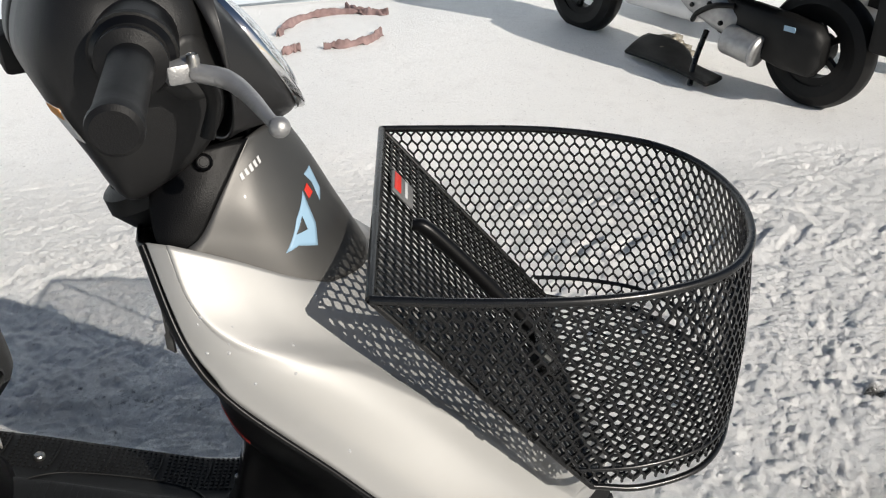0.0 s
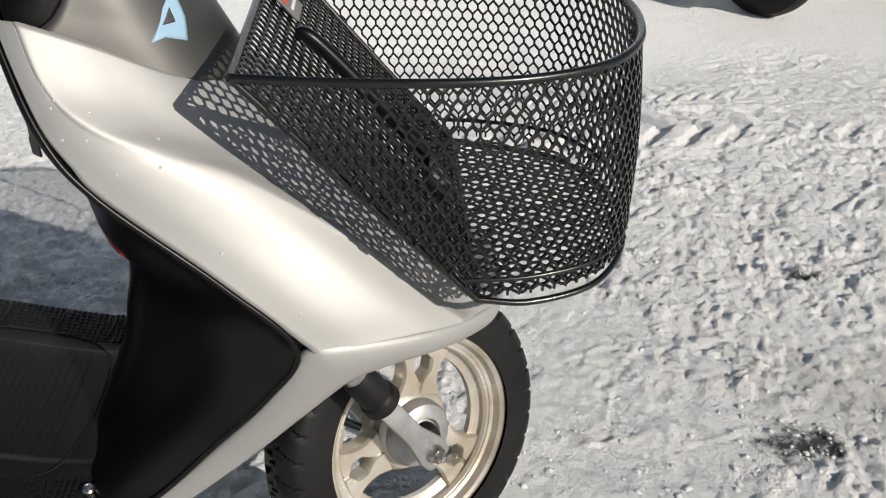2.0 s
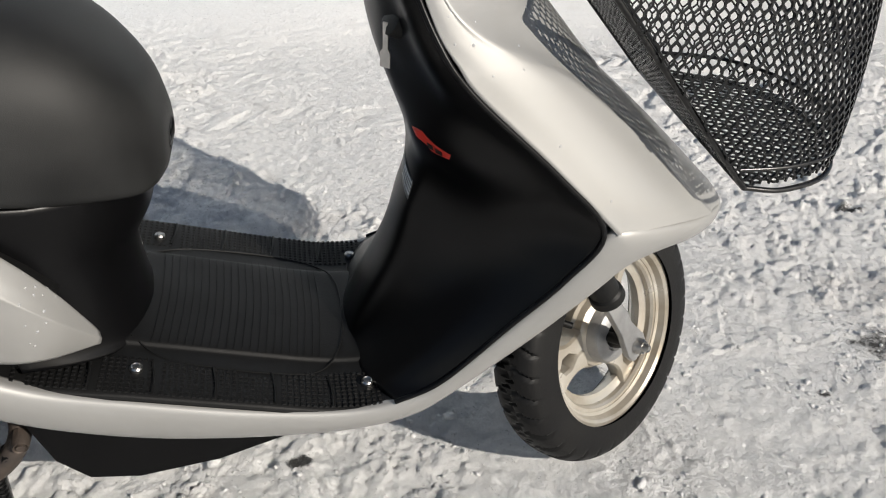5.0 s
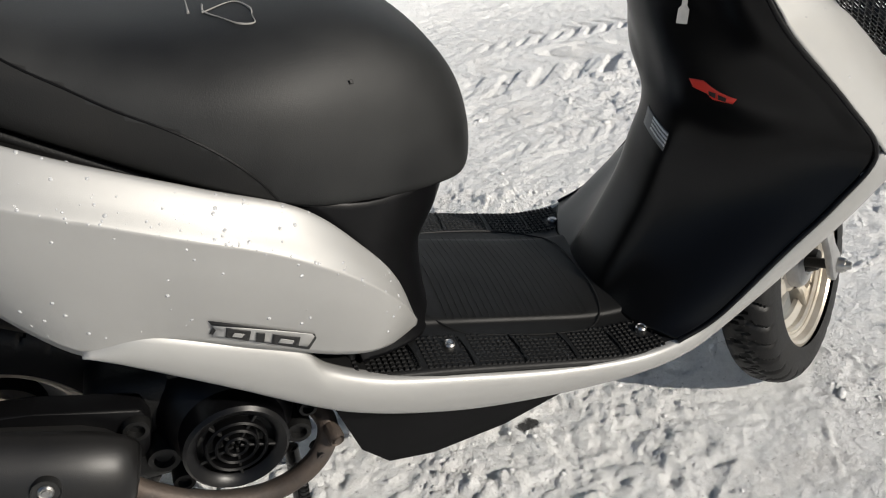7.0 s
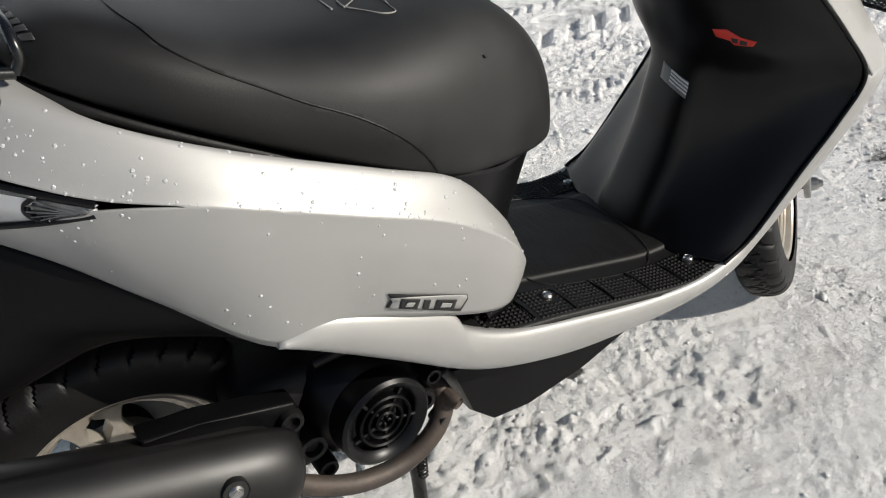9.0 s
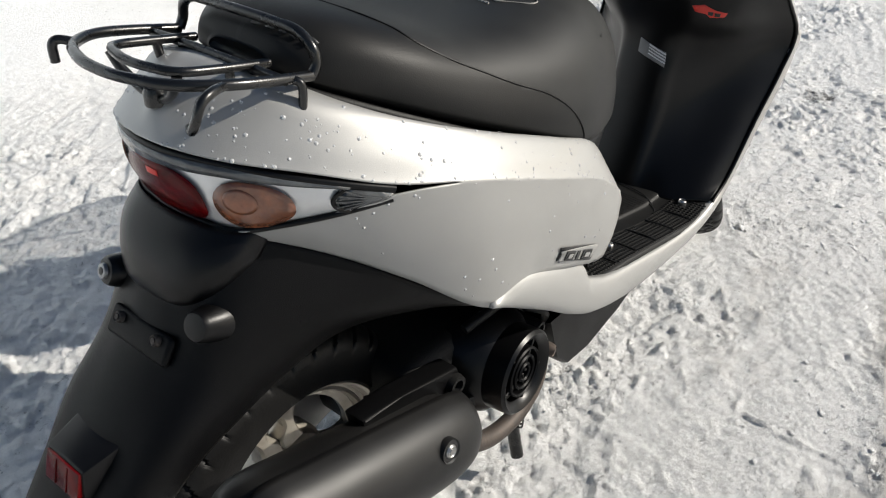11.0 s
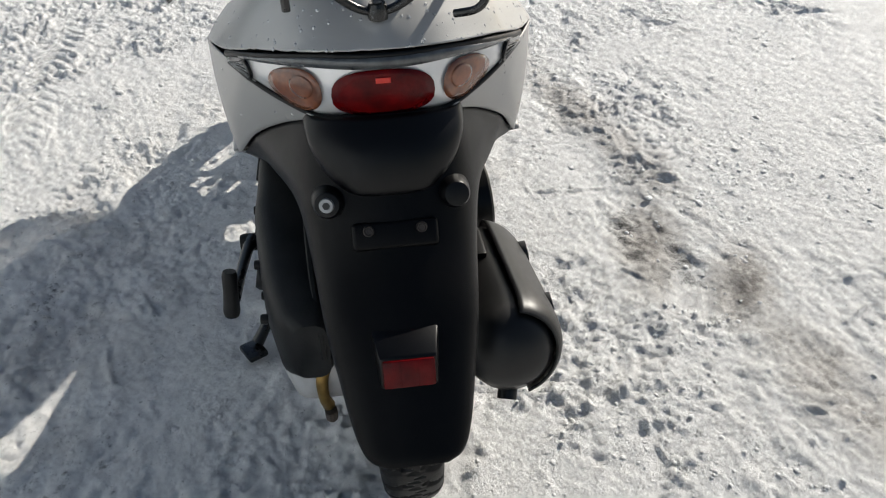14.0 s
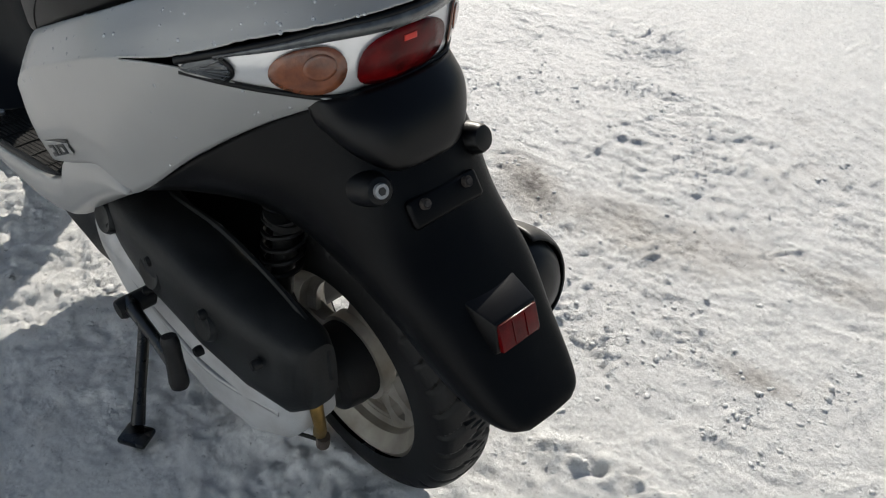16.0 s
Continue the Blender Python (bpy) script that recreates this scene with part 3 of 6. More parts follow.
# black strips whose colour stands in for the shade under the saddle
for side in (1, -1):
    shell("seat_gap_shade", [[(x, -side * (y + 0.005), z - 0.007), (x, -side * (y + 0.03), z - 0.010), (x, -side * (y + 0.085), z - 0.012)] for x, y, z in UPPER[1:8]], 12, 40, MATT_BLACK, scooter, 0.002, "black strip standing for the shaded gap under the saddle", flip=side > 0)
ob = part("rear_cowl", bm, SILVER, scooter, angle=None)
so = ob.modifiers.new("thickness", "SOLIDIFY")
so.thickness, so.offset = 0.002, 0

# lower sill that sweeps from the rear panel to the leg shield
SILL_IN = [(0.139, -0.186, 0.468), (0.185, -0.193, 0.476), (0.25, -0.196, 0.452), (0.336, -0.192, 0.410), (0.365, -0.190, 0.372), (0.43, -0.188, 0.335), (0.52, -0.186, 0.308),
           (0.65, -0.184, 0.277), (0.76, -0.182, 0.263), (0.83, -0.180, 0.272), (0.876, -0.178, 0.297), (0.957, -0.180, 0.378), (1.014, -0.184, 0.445), (1.050, -0.186, 0.500), (1.075, -0.184, 0.506), (1.120, -0.166, 0.497), (1.175, -0.137, 0.484), (1.222, -0.097, 0.470), (1.251, -0.056, 0.461), (1.262, 0.0, 0.456)]
SILL_OUT = [(0.138, -0.184, 0.464), (0.20, -0.188, 0.425), (0.27, -0.188, 0.378), (0.345, -0.184, 0.323), (0.40, -0.180, 0.290), (0.47, -0.176, 0.262), (0.56, -0.172, 0.238),
            (0.68, -0.168, 0.224), (0.775, -0.166, 0.224), (0.845, -0.164, 0.238), (0.90, -0.164, 0.276), (0.985, -0.168, 0.352), (1.05, -0.172, 0.418), (1.075, -0.170, 0.440), (1.096, -0.164, 0.452), (1.135, -0.146, 0.455), (1.180, -0.120, 0.449), (1.218, -0.086, 0.439), (1.243, -0.050, 0.430), (1.253, 0.0, 0.426)]
rows = []
for a, b in zip(SILL_IN, SILL_OUT):
    k = min(1.0, -a[1] / 0.15)
    mid = tuple(0.5 * (p + q) + d for p, q, d in zip(a, b, (0.006 * (1 - k), -0.010 * k, 0)))
    rows.append([(a[0] - 0.018 * (1 - k), a[1] + 0.018 * k, a[2] - 0.002), a, mid, b, (b[0] - 0.05 * (1 - k), b[1] + 0.05 * k, b[2] - 0.004)])
SILL = grid(rows, 20, 120)
for side in (1, -1):
    v, f = skin(SILL * np.array([1, side, 1]))
    ob = put("lower_sill", v, [q[::-1] for q in f] if side > 0 else f, SILVER, scooter)
    so = ob.modifiers.new("thickness", "SOLIDIFY")
    so.thickness, so.offset = 0.003, 0

# front shield
FRONT_EDGE = [(0.824, -0.120, 0.802), (0.840, -0.143, 0.763), (0.856, -0.160, 0.724), (0.874, -0.169, 0.697), (0.894, -0.175, 0.670), (0.965, -0.181, 0.602), (1.025, -0.186, 0.542), (1.056, -0.188, 0.510)]
FRONT_CREASE = [(0.848, -0.124, 0.800), (0.865, -0.145, 0.757), (0.893, -0.154, 0.727), (0.940, -0.1495, 0.698), (1.000, -0.137, 0.662), (1.096, -0.124, 0.583), (1.160, -0.126, 0.519), (1.196, -0.122, 0.486)]
FRONT_TOP = [(0.950, -0.087, 0.740), (0.972, -0.094, 0.711), (0.995, -0.100, 0.681), (1.018, -0.102, 0.659), (1.042, -0.104, 0.636), (1.118, -0.101, 0.570), (1.180, -0.098, 0.508), (1.215, -0.097, 0.476)]
FRONT_MID = [(0.985, -0.045, 0.721), (1.010, -0.050, 0.692), (1.035, -0.055, 0.662), (1.056, -0.0565, 0.640), (1.078, -0.058, 0.618), (1.150, -0.060, 0.556), (1.210, -0.060, 0.500), (1.245, -0.060, 0.466)]
FRONT_NOSE = [(0.995, 0.0, 0.717), (1.022, 0.0, 0.687), (1.048, 0.0, 0.657), (1.069, 0.0, 0.635), (1.090, 0.0, 0.613), (1.160, 0.0, 0.551), (1.220, 0.0, 0.495), (1.256, 0.0, 0.461)]


def front_row(edge, crease, top, mid, nose):
    """A half row of the shield: a flat side face, the crease, and the top face."""
    k = min(1.0, (Vector(crease) - Vector(edge)).length / 0.13)
    lift = (0.002 * k, -0.007 * k, 0.005 * k)
    return [edge, between(edge, crease, 0.33, tuple(0.8 * q for q in lift)), between(edge, crease, 0.70, tuple(0.8 * q for q in lift)), crease,
            between(crease, top, 0.40, (0.001, -0.002, 0.002)), top, mid, nose]


FRONT_HALF = [front_row(*q) for q in zip(FRONT_EDGE, FRONT_CREASE, FRONT_TOP, FRONT_MID, FRONT_NOSE)]
FRONT_HALF.append([(x + 0.003, y - 0.001, z - 0.005) for x, y, z in FRONT_HALF[-1]])
FRONT = grid([mirrored(r) for r in FRONT_HALF], 97, 72)
shell("front_shield", [mirrored(r) for r in FRONT_HALF], 97, 72, SILVER, scooter, 0.003)

# gunmetal cowl between shield and handlebar
COWL_HALF = [
    [(0.905, -0.052, 0.867), (0.912, -0.036, 0.868), (0.918, -0.018, 0.867), (0.92, 0.0, 0.866)],
    [(0.884, -0.088, 0.831), (0.912, -0.078, 0.824), (0.938, -0.043, 0.820), (0.948, 0.0, 0.818)],
    [(0.866, -0.108, 0.801), (0.925, -0.088, 0.782), (0.962, -0.046, 0.770), (0.974, 0.0, 0.766)],
    [(0.850, -0.119, 0.789), (0.945, -0.091, 0.739), (0.987, -0.047, 0.7215), (1.000, 0.0, 0.716)],
]
COWL_SIDE = [
    [(0.828, -0.080, 0.852), (0.855, -0.078, 0.864), (0.885, -0.066, 0.868), (0.9055, -0.0525, 0.8665)],
    [(0.826, -0.100, 0.826), (0.845, -0.100, 0.832), (0.866, -0.096, 0.833), (0.8845, -0.0885, 0.8305)],
    [(0.830, -0.114, 0.806), (0.842, -0.114, 0.807), (0.854, -0.112, 0.805), (0.8665, -0.1085, 0.8005)],
    [(0.834, -0.119, 0.795), (0.839, -0.119, 0.794), (0.844, -0.1185, 0.7925), (0.8495, -0.1175, 0.7905)],
]
COWL = grid([mirrored(r) for r in COWL_HALF], 44, 30)
shell("front_cowl", [mirrored(r) for r in COWL_HALF], 44, 30, GREY_COWL, scooter, 0.003, "satin gunmetal cowl")
# dark colour here stands for the shadow between handlebar cover and cowl
for side in (1, -1):
    shell("cowl_side", [[(x, -side * y, z) for x, y, z in r] for r in COWL_SIDE], 16, 24, DARK_PLASTIC, scooter, 0.003, "side of the cowl, coloured dark for the shade on it", flip=side > 0)
FACE = (0.5, -0.6, 0.6)
decal("cowl_emblem", COWL, [find(COWL, q) for q in ((0.942, -0.040, 0.806), (0.938, -0.062, 0.790), (0.930, -0.085, 0.768), (0.945, -0.078, 0.772), (0.958, -0.062, 0.762), (0.956, -0.050, 0.780))], PRINT_BLUE, scooter, "pale blue angular emblem", way=FACE)
decal("cowl_emblem_eye", COWL, [find(COWL, q) for q in ((0.943, -0.058, 0.790), (0.940, -0.072, 0.779), (0.950, -0.062, 0.779))], GREY_COWL, scooter, out=0.0014, way=FACE)
decal("cowl_emblem_dot", COWL, [find(COWL, q) for q in ((0.944, -0.028, 0.808), (0.940, -0.036, 0.804), (0.946, -0.038, 0.797), (0.951, -0.029, 0.800))], STICKER_RED, scooter, "red emblem dot", way=FACE)
decal("cowl_emblem_tail", COWL, [find(COWL, q) for q in ((0.944, -0.006, 0.815), (0.941, -0.024, 0.815), (0.948, -0.020, 0.805), (0.956, -0.026, 0.789), (0.957, -0.014, 0.797))], PRINT_BLUE, scooter, "pale blue emblem tail", way=FACE)
for i in range(5):
    t = i / 5
    q = np.array((0.896, -0.070, 0.838)) * (1 - t) + np.array((0.913, -0.052, 0.851)) * t
    decal("cowl_print", COWL, [find(COWL, q + d) for d in (np.array((0, 0, 0)), np.array((0.0018, 0.002, 0.0014)), np.array((0.004, 0.0, -0.004)), np.array((0.0022, -0.002, -0.0054)))], PRINT_WHITE, scooter, fine=2, way=FACE)
bolt("cowl_plug", (0.872, -0.083, 0.858), (0.3, -0.8, 0.4), 0.008, BLACK_PLASTIC, scooter)

# inner leg shield
INNER_ROWS = [
    [(0.822, -0.178, 0.272), (0.803, -0.150, 0.270), (0.787, -0.115, 0.266), (0.778, -0.07, 0.264), (0.772, -0.035, 0.263), (0.768, 0.0, 0.263)],
    [(0.878, -0.178, 0.300), (0.840, -0.155, 0.300), (0.815, -0.105, 0.298), (0.799, -0.060, 0.298), (0.786, -0.040, 0.298), (0.782, 0.0, 0.298)],
    [(0.955, -0.180, 0.382), (0.933, -0.155, 0.390), (0.902, -0.105, 0.395), (0.854, -0.060, 0.395), (0.831, -0.041, 0.395), (0.825, 0.0, 0.395)],
    [(1.012, -0.184, 0.446), (0.985, -0.157, 0.455), (0.932, -0.107, 0.460), (0.873, -0.060, 0.460), (0.848, -0.041, 0.460), (0.842, 0.0, 0.460)],
    [(1.046, -0.187, 0.510), (1.010, -0.159, 0.512), (0.934, -0.115, 0.512), (0.884, -0.066, 0.510), (0.860, -0.041, 0.508), (0.852, 0.0, 0.508)],
    [(0.985, -0.182, 0.582), (0.952, -0.158, 0.582), (0.890, -0.124, 0.575), (0.854, -0.075, 0.572), (0.850, -0.035, 0.562), (0.850, 0.0, 0.560)],
    [(0.892, -0.174, 0.670), (0.872, -0.150, 0.662), (0.862, -0.118, 0.650), (0.838, -0.072, 0.645), (0.823, -0.040, 0.642), (0.819, 0.0, 0.642)],
    [(0.854, -0.159, 0.724), (0.838, -0.138, 0.716), (0.834, -0.105, 0.705), (0.816, -0.07, 0.700), (0.806, -0.035, 0.698), (0.803, 0.0, 0.698)],
    [(0.822, -0.119, 0.800), (0.812, -0.108, 0.797), (0.806, -0.090, 0.790), (0.798, -0.06, 0.785), (0.792, -0.03, 0.782), (0.790, 0.0, 0.782)],
]
INSIDE = grid([mirrored(r) for r in INNER_ROWS], 56, 64)
shell("inner_leg_shield", [mirrored(r) for r in INNER_ROWS], 56, 64, BLACK_PLASTIC, scooter, 0.003, flip=True)
edge = [r[0] for r in INNER_ROWS]
for side in (1, -1):
    tube("edge_trim", [(x - 0.002, side * (y - 0.002), z) for x, y, z in edge], 0.0032, BLACK_PLASTIC, scooter, n=8, steps=60)
decal("caution_sticker", INSIDE, [find(INSIDE, q) for q in ((0.845, -0.073, 0.588), (0.857, -0.089, 0.592), (0.869, -0.105, 0.582), (0.882, -0.121, 0.576), (0.880, -0.118, 0.566), (0.863, -0.099, 0.566), (0.859, -0.093, 0.574), (0.848, -0.079, 0.577))],
      STICKER_RED, scooter, "bright red folded caution sticker", out=0.001, way=(-1, 0, 0))
for q in ((0.863, -0.099, 0.576), (0.871, -0.108, 0.573)):
    decal("sticker_print", INSIDE, [find(INSIDE, np.array(q) + d) for d in (np.array((-0.003, 0.003, 0.004)), np.array((0.003, -0.003, 0.003)), np.array((0.003, -0.003, -0.004)), np.array((-0.003, 0.003, -0.003)))], PRINT_BLACK, scooter, out=0.002, fine=2, way=(-1, 0, 0))
decal("model_label", INSIDE, [find(INSIDE, q) for q in ((0.86, 0.010, 0.514), (0.86, -0.036, 0.496), (0.86, -0.036, 0.470), (0.86, 0.010, 0.488))], STICKER_GREY, scooter, "grey specification label", out=0.001, way=(-1, 0, 0))
for i in range(4):
    z = 0.507 - 0.0055 * i
    decal("label_print", INSIDE, [find(INSIDE, q) for q in ((0.86, -0.007, z), (0.86, -0.036, z - 0.013), (0.86, -0.036, z - 0.0155), (0.86, -0.007, z - 0.0025))], PRINT_WHITE, scooter, out=0.002, fine=2, way=(-1, 0, 0))
lock = lathe("ignition_lock", [(0, 0.012), (0.010, 0.012), (0.017, 0.010), (0.019, 0.0), (0.019, -0.02), (0, -0.02)], frame_of((0.828, -0.082, 0.712), (-1, -0.3, 0.4)), MATT_BLACK, scooter, n=24)
plate("key", [(-0.003, 0), (0.003, 0), (0.003, -0.028), (0.006, -0.032), (0.006, -0.048), (-0.006, -0.048), (-0.006, -0.032), (-0.003, -0.028)], 0.002,
      frame_of((0.815, -0.086, 0.712), (-0.6, -0.8, 0.0)), STEEL, lock, "steel ignition key")

# floorboard
FLOOR_L = [(0.345, 0.384), (0.41, 0.343), (0.52, 0.318), (0.66, 0.285), (0.74, 0.268), (0.80, 0.266), (0.83, 0.275)]
rows = []
for x, z in FLOOR_L:
    w = 0.184 - 0.004 * (x - 0.35)
    rows.append(mirrored([(x, -w, z - 0.006), (x, -w + 0.008, z + 0.001), (x, -0.13, z + 0.001), (x, -0.10, z + 0.002), (x, -0.09, z + 0.007), (x, -0.05, z + 0.009), (x, 0.0, z + 0.010)]))
floorboard = shell("floorboard", rows, 60, 50, MATT_BLACK, scooter, 0.02, flip=True)
vs, fs = [], []


def stud(p, dx, dy, h):
    k = len(vs)
    for sx, sy, zz, q in ((-1, -1, 0, 1), (1, -1, 0, 1), (1, 1, 0, 1), (-1, 1, 0, 1), (-1, -1, h, 0.7), (1, -1, h, 0.7), (1, 1, h, 0.7), (-1, 1, h, 0.7)):
        vs.append((p[0] + sx * dx * q, p[1] + sy * dy * q, p[2] + zz))
    for q in ((4, 5, 6, 7), (0, 1, 5, 4), (1, 2, 6, 5), (2, 3, 7, 6), (3, 0, 4, 7)):
        fs.append(tuple(k + c for c in q))


def deck_z(x, y):
    z = float(np.interp(x, [p[0] for p in FLOOR_L], [p[1] for p in FLOOR_L]))
    return z + (0.001 if abs(y) > 0.1 else 0.009)


for side in (-1, 1):
    for i in range(58):
        for j in range(9):
            x, y = 0.40 + i * 0.0072, side * (0.120 + j * 0.0068)
            if abs((x - 0.474) % 0.068) < 0.006 or y * side < np.interp(x, [0.545, 0.60, 0.68, 0.735], [0.116, 0.126, 0.128, 0.116]) or min(math.hypot(x - a, abs(y) - 0.138) for a in (0.522, 0.79)) < 0.014 or x > 0.81:
                continue
            stud((x, y, deck_z(x, y) - 0.0005), 0.0024, 0.0026, 0.0018)
put("tread_studs", vs, fs, MATT_BLACK, floorboard, smooth=False)
tagged(bpy.data.objects["tread_studs"], kind="stuff")
EDGE = [(0.50, 0.075), (0.545, 0.112), (0.60, 0.122), (0.68, 0.124), (0.735, 0.112), (0.762, 0.07), (0.768, 0.0)]
tube("mat_groove", [(x, -y, deck_z(x, y) + 0.0004) for x, y in EDGE] + [(x, y, deck_z(x, y) + 0.0004) for x, y in EDGE[-2::-1]], 0.0011, MATT_BLACK, floorboard, "raised edge of the foot mat", n=6, steps=90)
for i in range(5):
    x = 0.47 + i * 0.068
    for side in (-1, 1):
        tube("floor_rib", [(x, side * 0.124, deck_z(x, 0.2) + 0.0012), (x + 0.004, side * 0.150, deck_z(x, 0.2) + 0.0012), (x + 0.004, side * 0.176, deck_z(x, 0.2) + 0.0006)], 0.0016, MATT_BLACK, floorboard, n=6)
for i in range(22):
    x = 0.535 + i * 0.0095
    tube("fine_ridge", [(x, -0.095, deck_z(x, 0) + 0.0), (x + 0.004, 0, deck_z(x, 0) + 0.0016), (x, 0.095, deck_z(x, 0) + 0.0)], 0.0004, MATT_BLACK, floorboard, n=4, steps=9)
for x in (0.522, 0.79):
    for y in (-0.138, 0.138):
        bolt("floor_screw", (x, y, deck_z(x, y) + 0.002), (0.1, 0, 1), 0.0075, STEEL, scooter, "wet steel floor screw", h=0.004)
bolt("floor_screw", (0.40, -0.150, deck_z(0.40, -0.15) + 0.002), (0.1, 0, 1), 0.006, MATT_BLACK, scooter, "", h=0.004)
for side in (-1, 1):
    bolt("sill_screw", (0.826, side * 0.181, 0.256), (0, side, 0.1), 0.006, STEEL, scooter, h=0.003)

# pedestal under the seat
shell("seat_pedestal", [mirrored(r) for r in (
    [(0.30, -0.168, 0.598), (0.42, -0.152, 0.552), (0.50, -0.115, 0.540), (0.546, -0.062, 0.532), (0.560, 0.0, 0.528)],
    [(0.33, -0.167, 0.550), (0.415, -0.148, 0.500), (0.487, -0.108, 0.485), (0.530, -0.058, 0.474), (0.545, 0.0, 0.470)],
    [(0.37, -0.162, 0.47), (0.43, -0.138, 0.44), (0.481, -0.102, 0.43), (0.509, -0.057, 0.422), (0.522, 0.0, 0.418)],
    [(0.40, -0.160, 0.39), (0.45, -0.135, 0.36), (0.492, -0.102, 0.345), (0.515, -0.06, 0.338), (0.525, 0.0, 0.335)],
    [(0.41, -0.165, 0.35), (0.46, -0.14, 0.335), (0.500, -0.106, 0.322), (0.523, -0.06, 0.316), (0.535, 0.0, 0.314)],
)], 44, 26, BLACK_PLASTIC, scooter, 0.003)

# seat: sections across, from nose to tail: x, bottom, top, half width
SEAT = [(0.580, 0.546, 0.566, 0.026), (0.575, 0.533, 0.592, 0.056), (0.555, 0.522, 0.640, 0.090), (0.507, 0.532, 0.690, 0.125), (0.44, 0.545, 0.722, 0.152), (0.36, 0.566, 0.733, 0.174), (0.27, 0.606, 0.736, 0.174),
        (0.18, 0.648, 0.748, 0.155), (0.10, 0.688, 0.775, 0.135), (0.045, 0.716, 0.787, 0.108), (0.008, 0.735, 0.778, 0.075), (-0.006, 0.745, 0.762, 0.04)]
rows = []
for x, b, t, w in SEAT:
    h = t - b
    rows.append(mirrored([(x, -w * 0.80, b - 0.002), (x, -w * 0.97, b + 0.005), (x, -w, b + h * 0.16), (x, -w * 0.985, b + h * 0.38), (x, -w * 0.90, b + h * 0.66), (x, -w * 0.72, b + h * 0.87), (x, -w * 0.45, b + h * 0.97), (x, 0.0, t)]))
SEAT_NET = grid(rows, 64, 72)
v, f = skin(SEAT_NET)
nu, nv = 64, 72
f = list(f) + [tuple(range(nu))] + [tuple((nv - 1) * nu + i for i in range(nu))[::-1]]
f += [((j + 1) * nu, j * nu, j * nu + nu - 1, (j + 1) * nu + nu - 1) for j in range(nv - 1)]
seat = put("seat", v, f, VINYL, scooter, "worn black vinyl saddle")
# the darker side panels lie below the stitched seam
SEAM = [(0.045, 0.470), (0.09, 0.474), (0.155, 0.490), (0.200, 0.518), (0.232, 0.555), (0.252, 0.598), (0.275, 0.635), (0.298, 0.675), (0.330, 0.708), (0.372, 0.722), (0.43, 0.738), (0.50, 0.744)]
seat.data.materials.append(VINYL_SIDE)
for k, face in enumerate(seat.data.polygons):
    if k < (nu - 1) * (nv - 1):
        u, w = (k % (nu - 1) + 0.5) / (nu - 1), (k // (nu - 1) + 0.5) / (nv - 1)
        u = min(u, 1 - u)
        if w > 0.47 and u < np.interp(w, [q[1] for q in SEAM], [q[0] for q in SEAM]):
            face.material_index = 1
for side in (0, 1):
    line = SEAM
    pts = [lay(SEAT_NET, u if side == 0 else 1 - u, q, 0.0)[0] for u, q in line]
    tube("seat_seam", pts, 0.0012, DARK_PLASTIC, seat, "stitched dark seam", n=6, steps=120)
lowv = [lay(SEAT_NET, 0.02, q)[0] for q in np.linspace(0.48, 0.97, 12)]
# black bars added to deepen the dark gap below the saddle's edge
for side in (1, -1):
    tube("seat_gap_bar", [(p[0], side * (p[1] - 0.012), p[2] - 0.006) for p in lowv], 0.006, MATT_BLACK, scooter, n=8, steps=60)


def seat_at(x, y):
    """A point of the saddle's top at x and y, from its net."""
    d = (SEAT_NET[:, :, 0] - x) ** 2 + (SEAT_NET[:, :, 1] - y) ** 2 - 0.02 * SEAT_NET[:, :, 2]
    j, i = np.unravel_index(np.argmin(d), d.shape)
    return i / (nu - 1), j / (nv - 1)


SCRIBBLE = [
    [(0.302, -0.067), (0.315, -0.056), (0.330, -0.054), (0.345, -0.068), (0.353, -0.083), (0.346, -0.090), (0.335, -0.099), (0.324, -0.084), (0.312, -0.068), (0.304, -0.042)],
    [(0.308, 0.010), (0.316, -0.006), (0.328, -0.018), (0.342, -0.024), (0.358, -0.021), (0.368, -0.008), (0.366, 0.008), (0.350, 0.018), (0.328, 0.020), (0.310, 0.012)],
    [(0.325, -0.002), (0.340, 0.004), (0.352, 0.000)], [(0.288, 0.021), (0.290, -0.010), (0.292, -0.031), (0.288, -0.056)],
]
for line in SCRIBBLE:
    p = [lay(SEAT_NET, *seat_at(x, y))[0] for x, y in line]
    tube("chalk_stroke", [(q[0], q[1], q[2] + 0.0006) for q in p], [0.0008 + 0.0005 * math.sin(2.3 * k + 1) for k in range(len(p))], CHALK, seat, "pale chalky scribble", n=6, steps=60)
u1, v1 = 0.302, 0.38
decal("tear", SEAT_NET, [(u1 - 0.003, v1 - 0.002), (u1 + 0.003, v1 - 0.001), (u1 + 0.002, v1 + 0.003), (u1 - 0.003, v1 + 0.002)], MATT_BLACK, seat, "small tear in the vinyl", way=(0, 0, 1), out=0.0007, fine=3)
for i in range(5):
    u2, v2 = 0.325 + i * 0.036, 0.876 + i * 0.0055
    decal("seat_print", SEAT_NET, [(u2 - 0.012, v2 - 0.013), (u2 - 0.012, v2 + 0.013), (u2 + 0.012, v2 + 0.015), (u2 + 0.012, v2 - 0.011)], PRINT_DIM, seat, way=(-0.5, 0, 1), out=0.0006, fine=2)

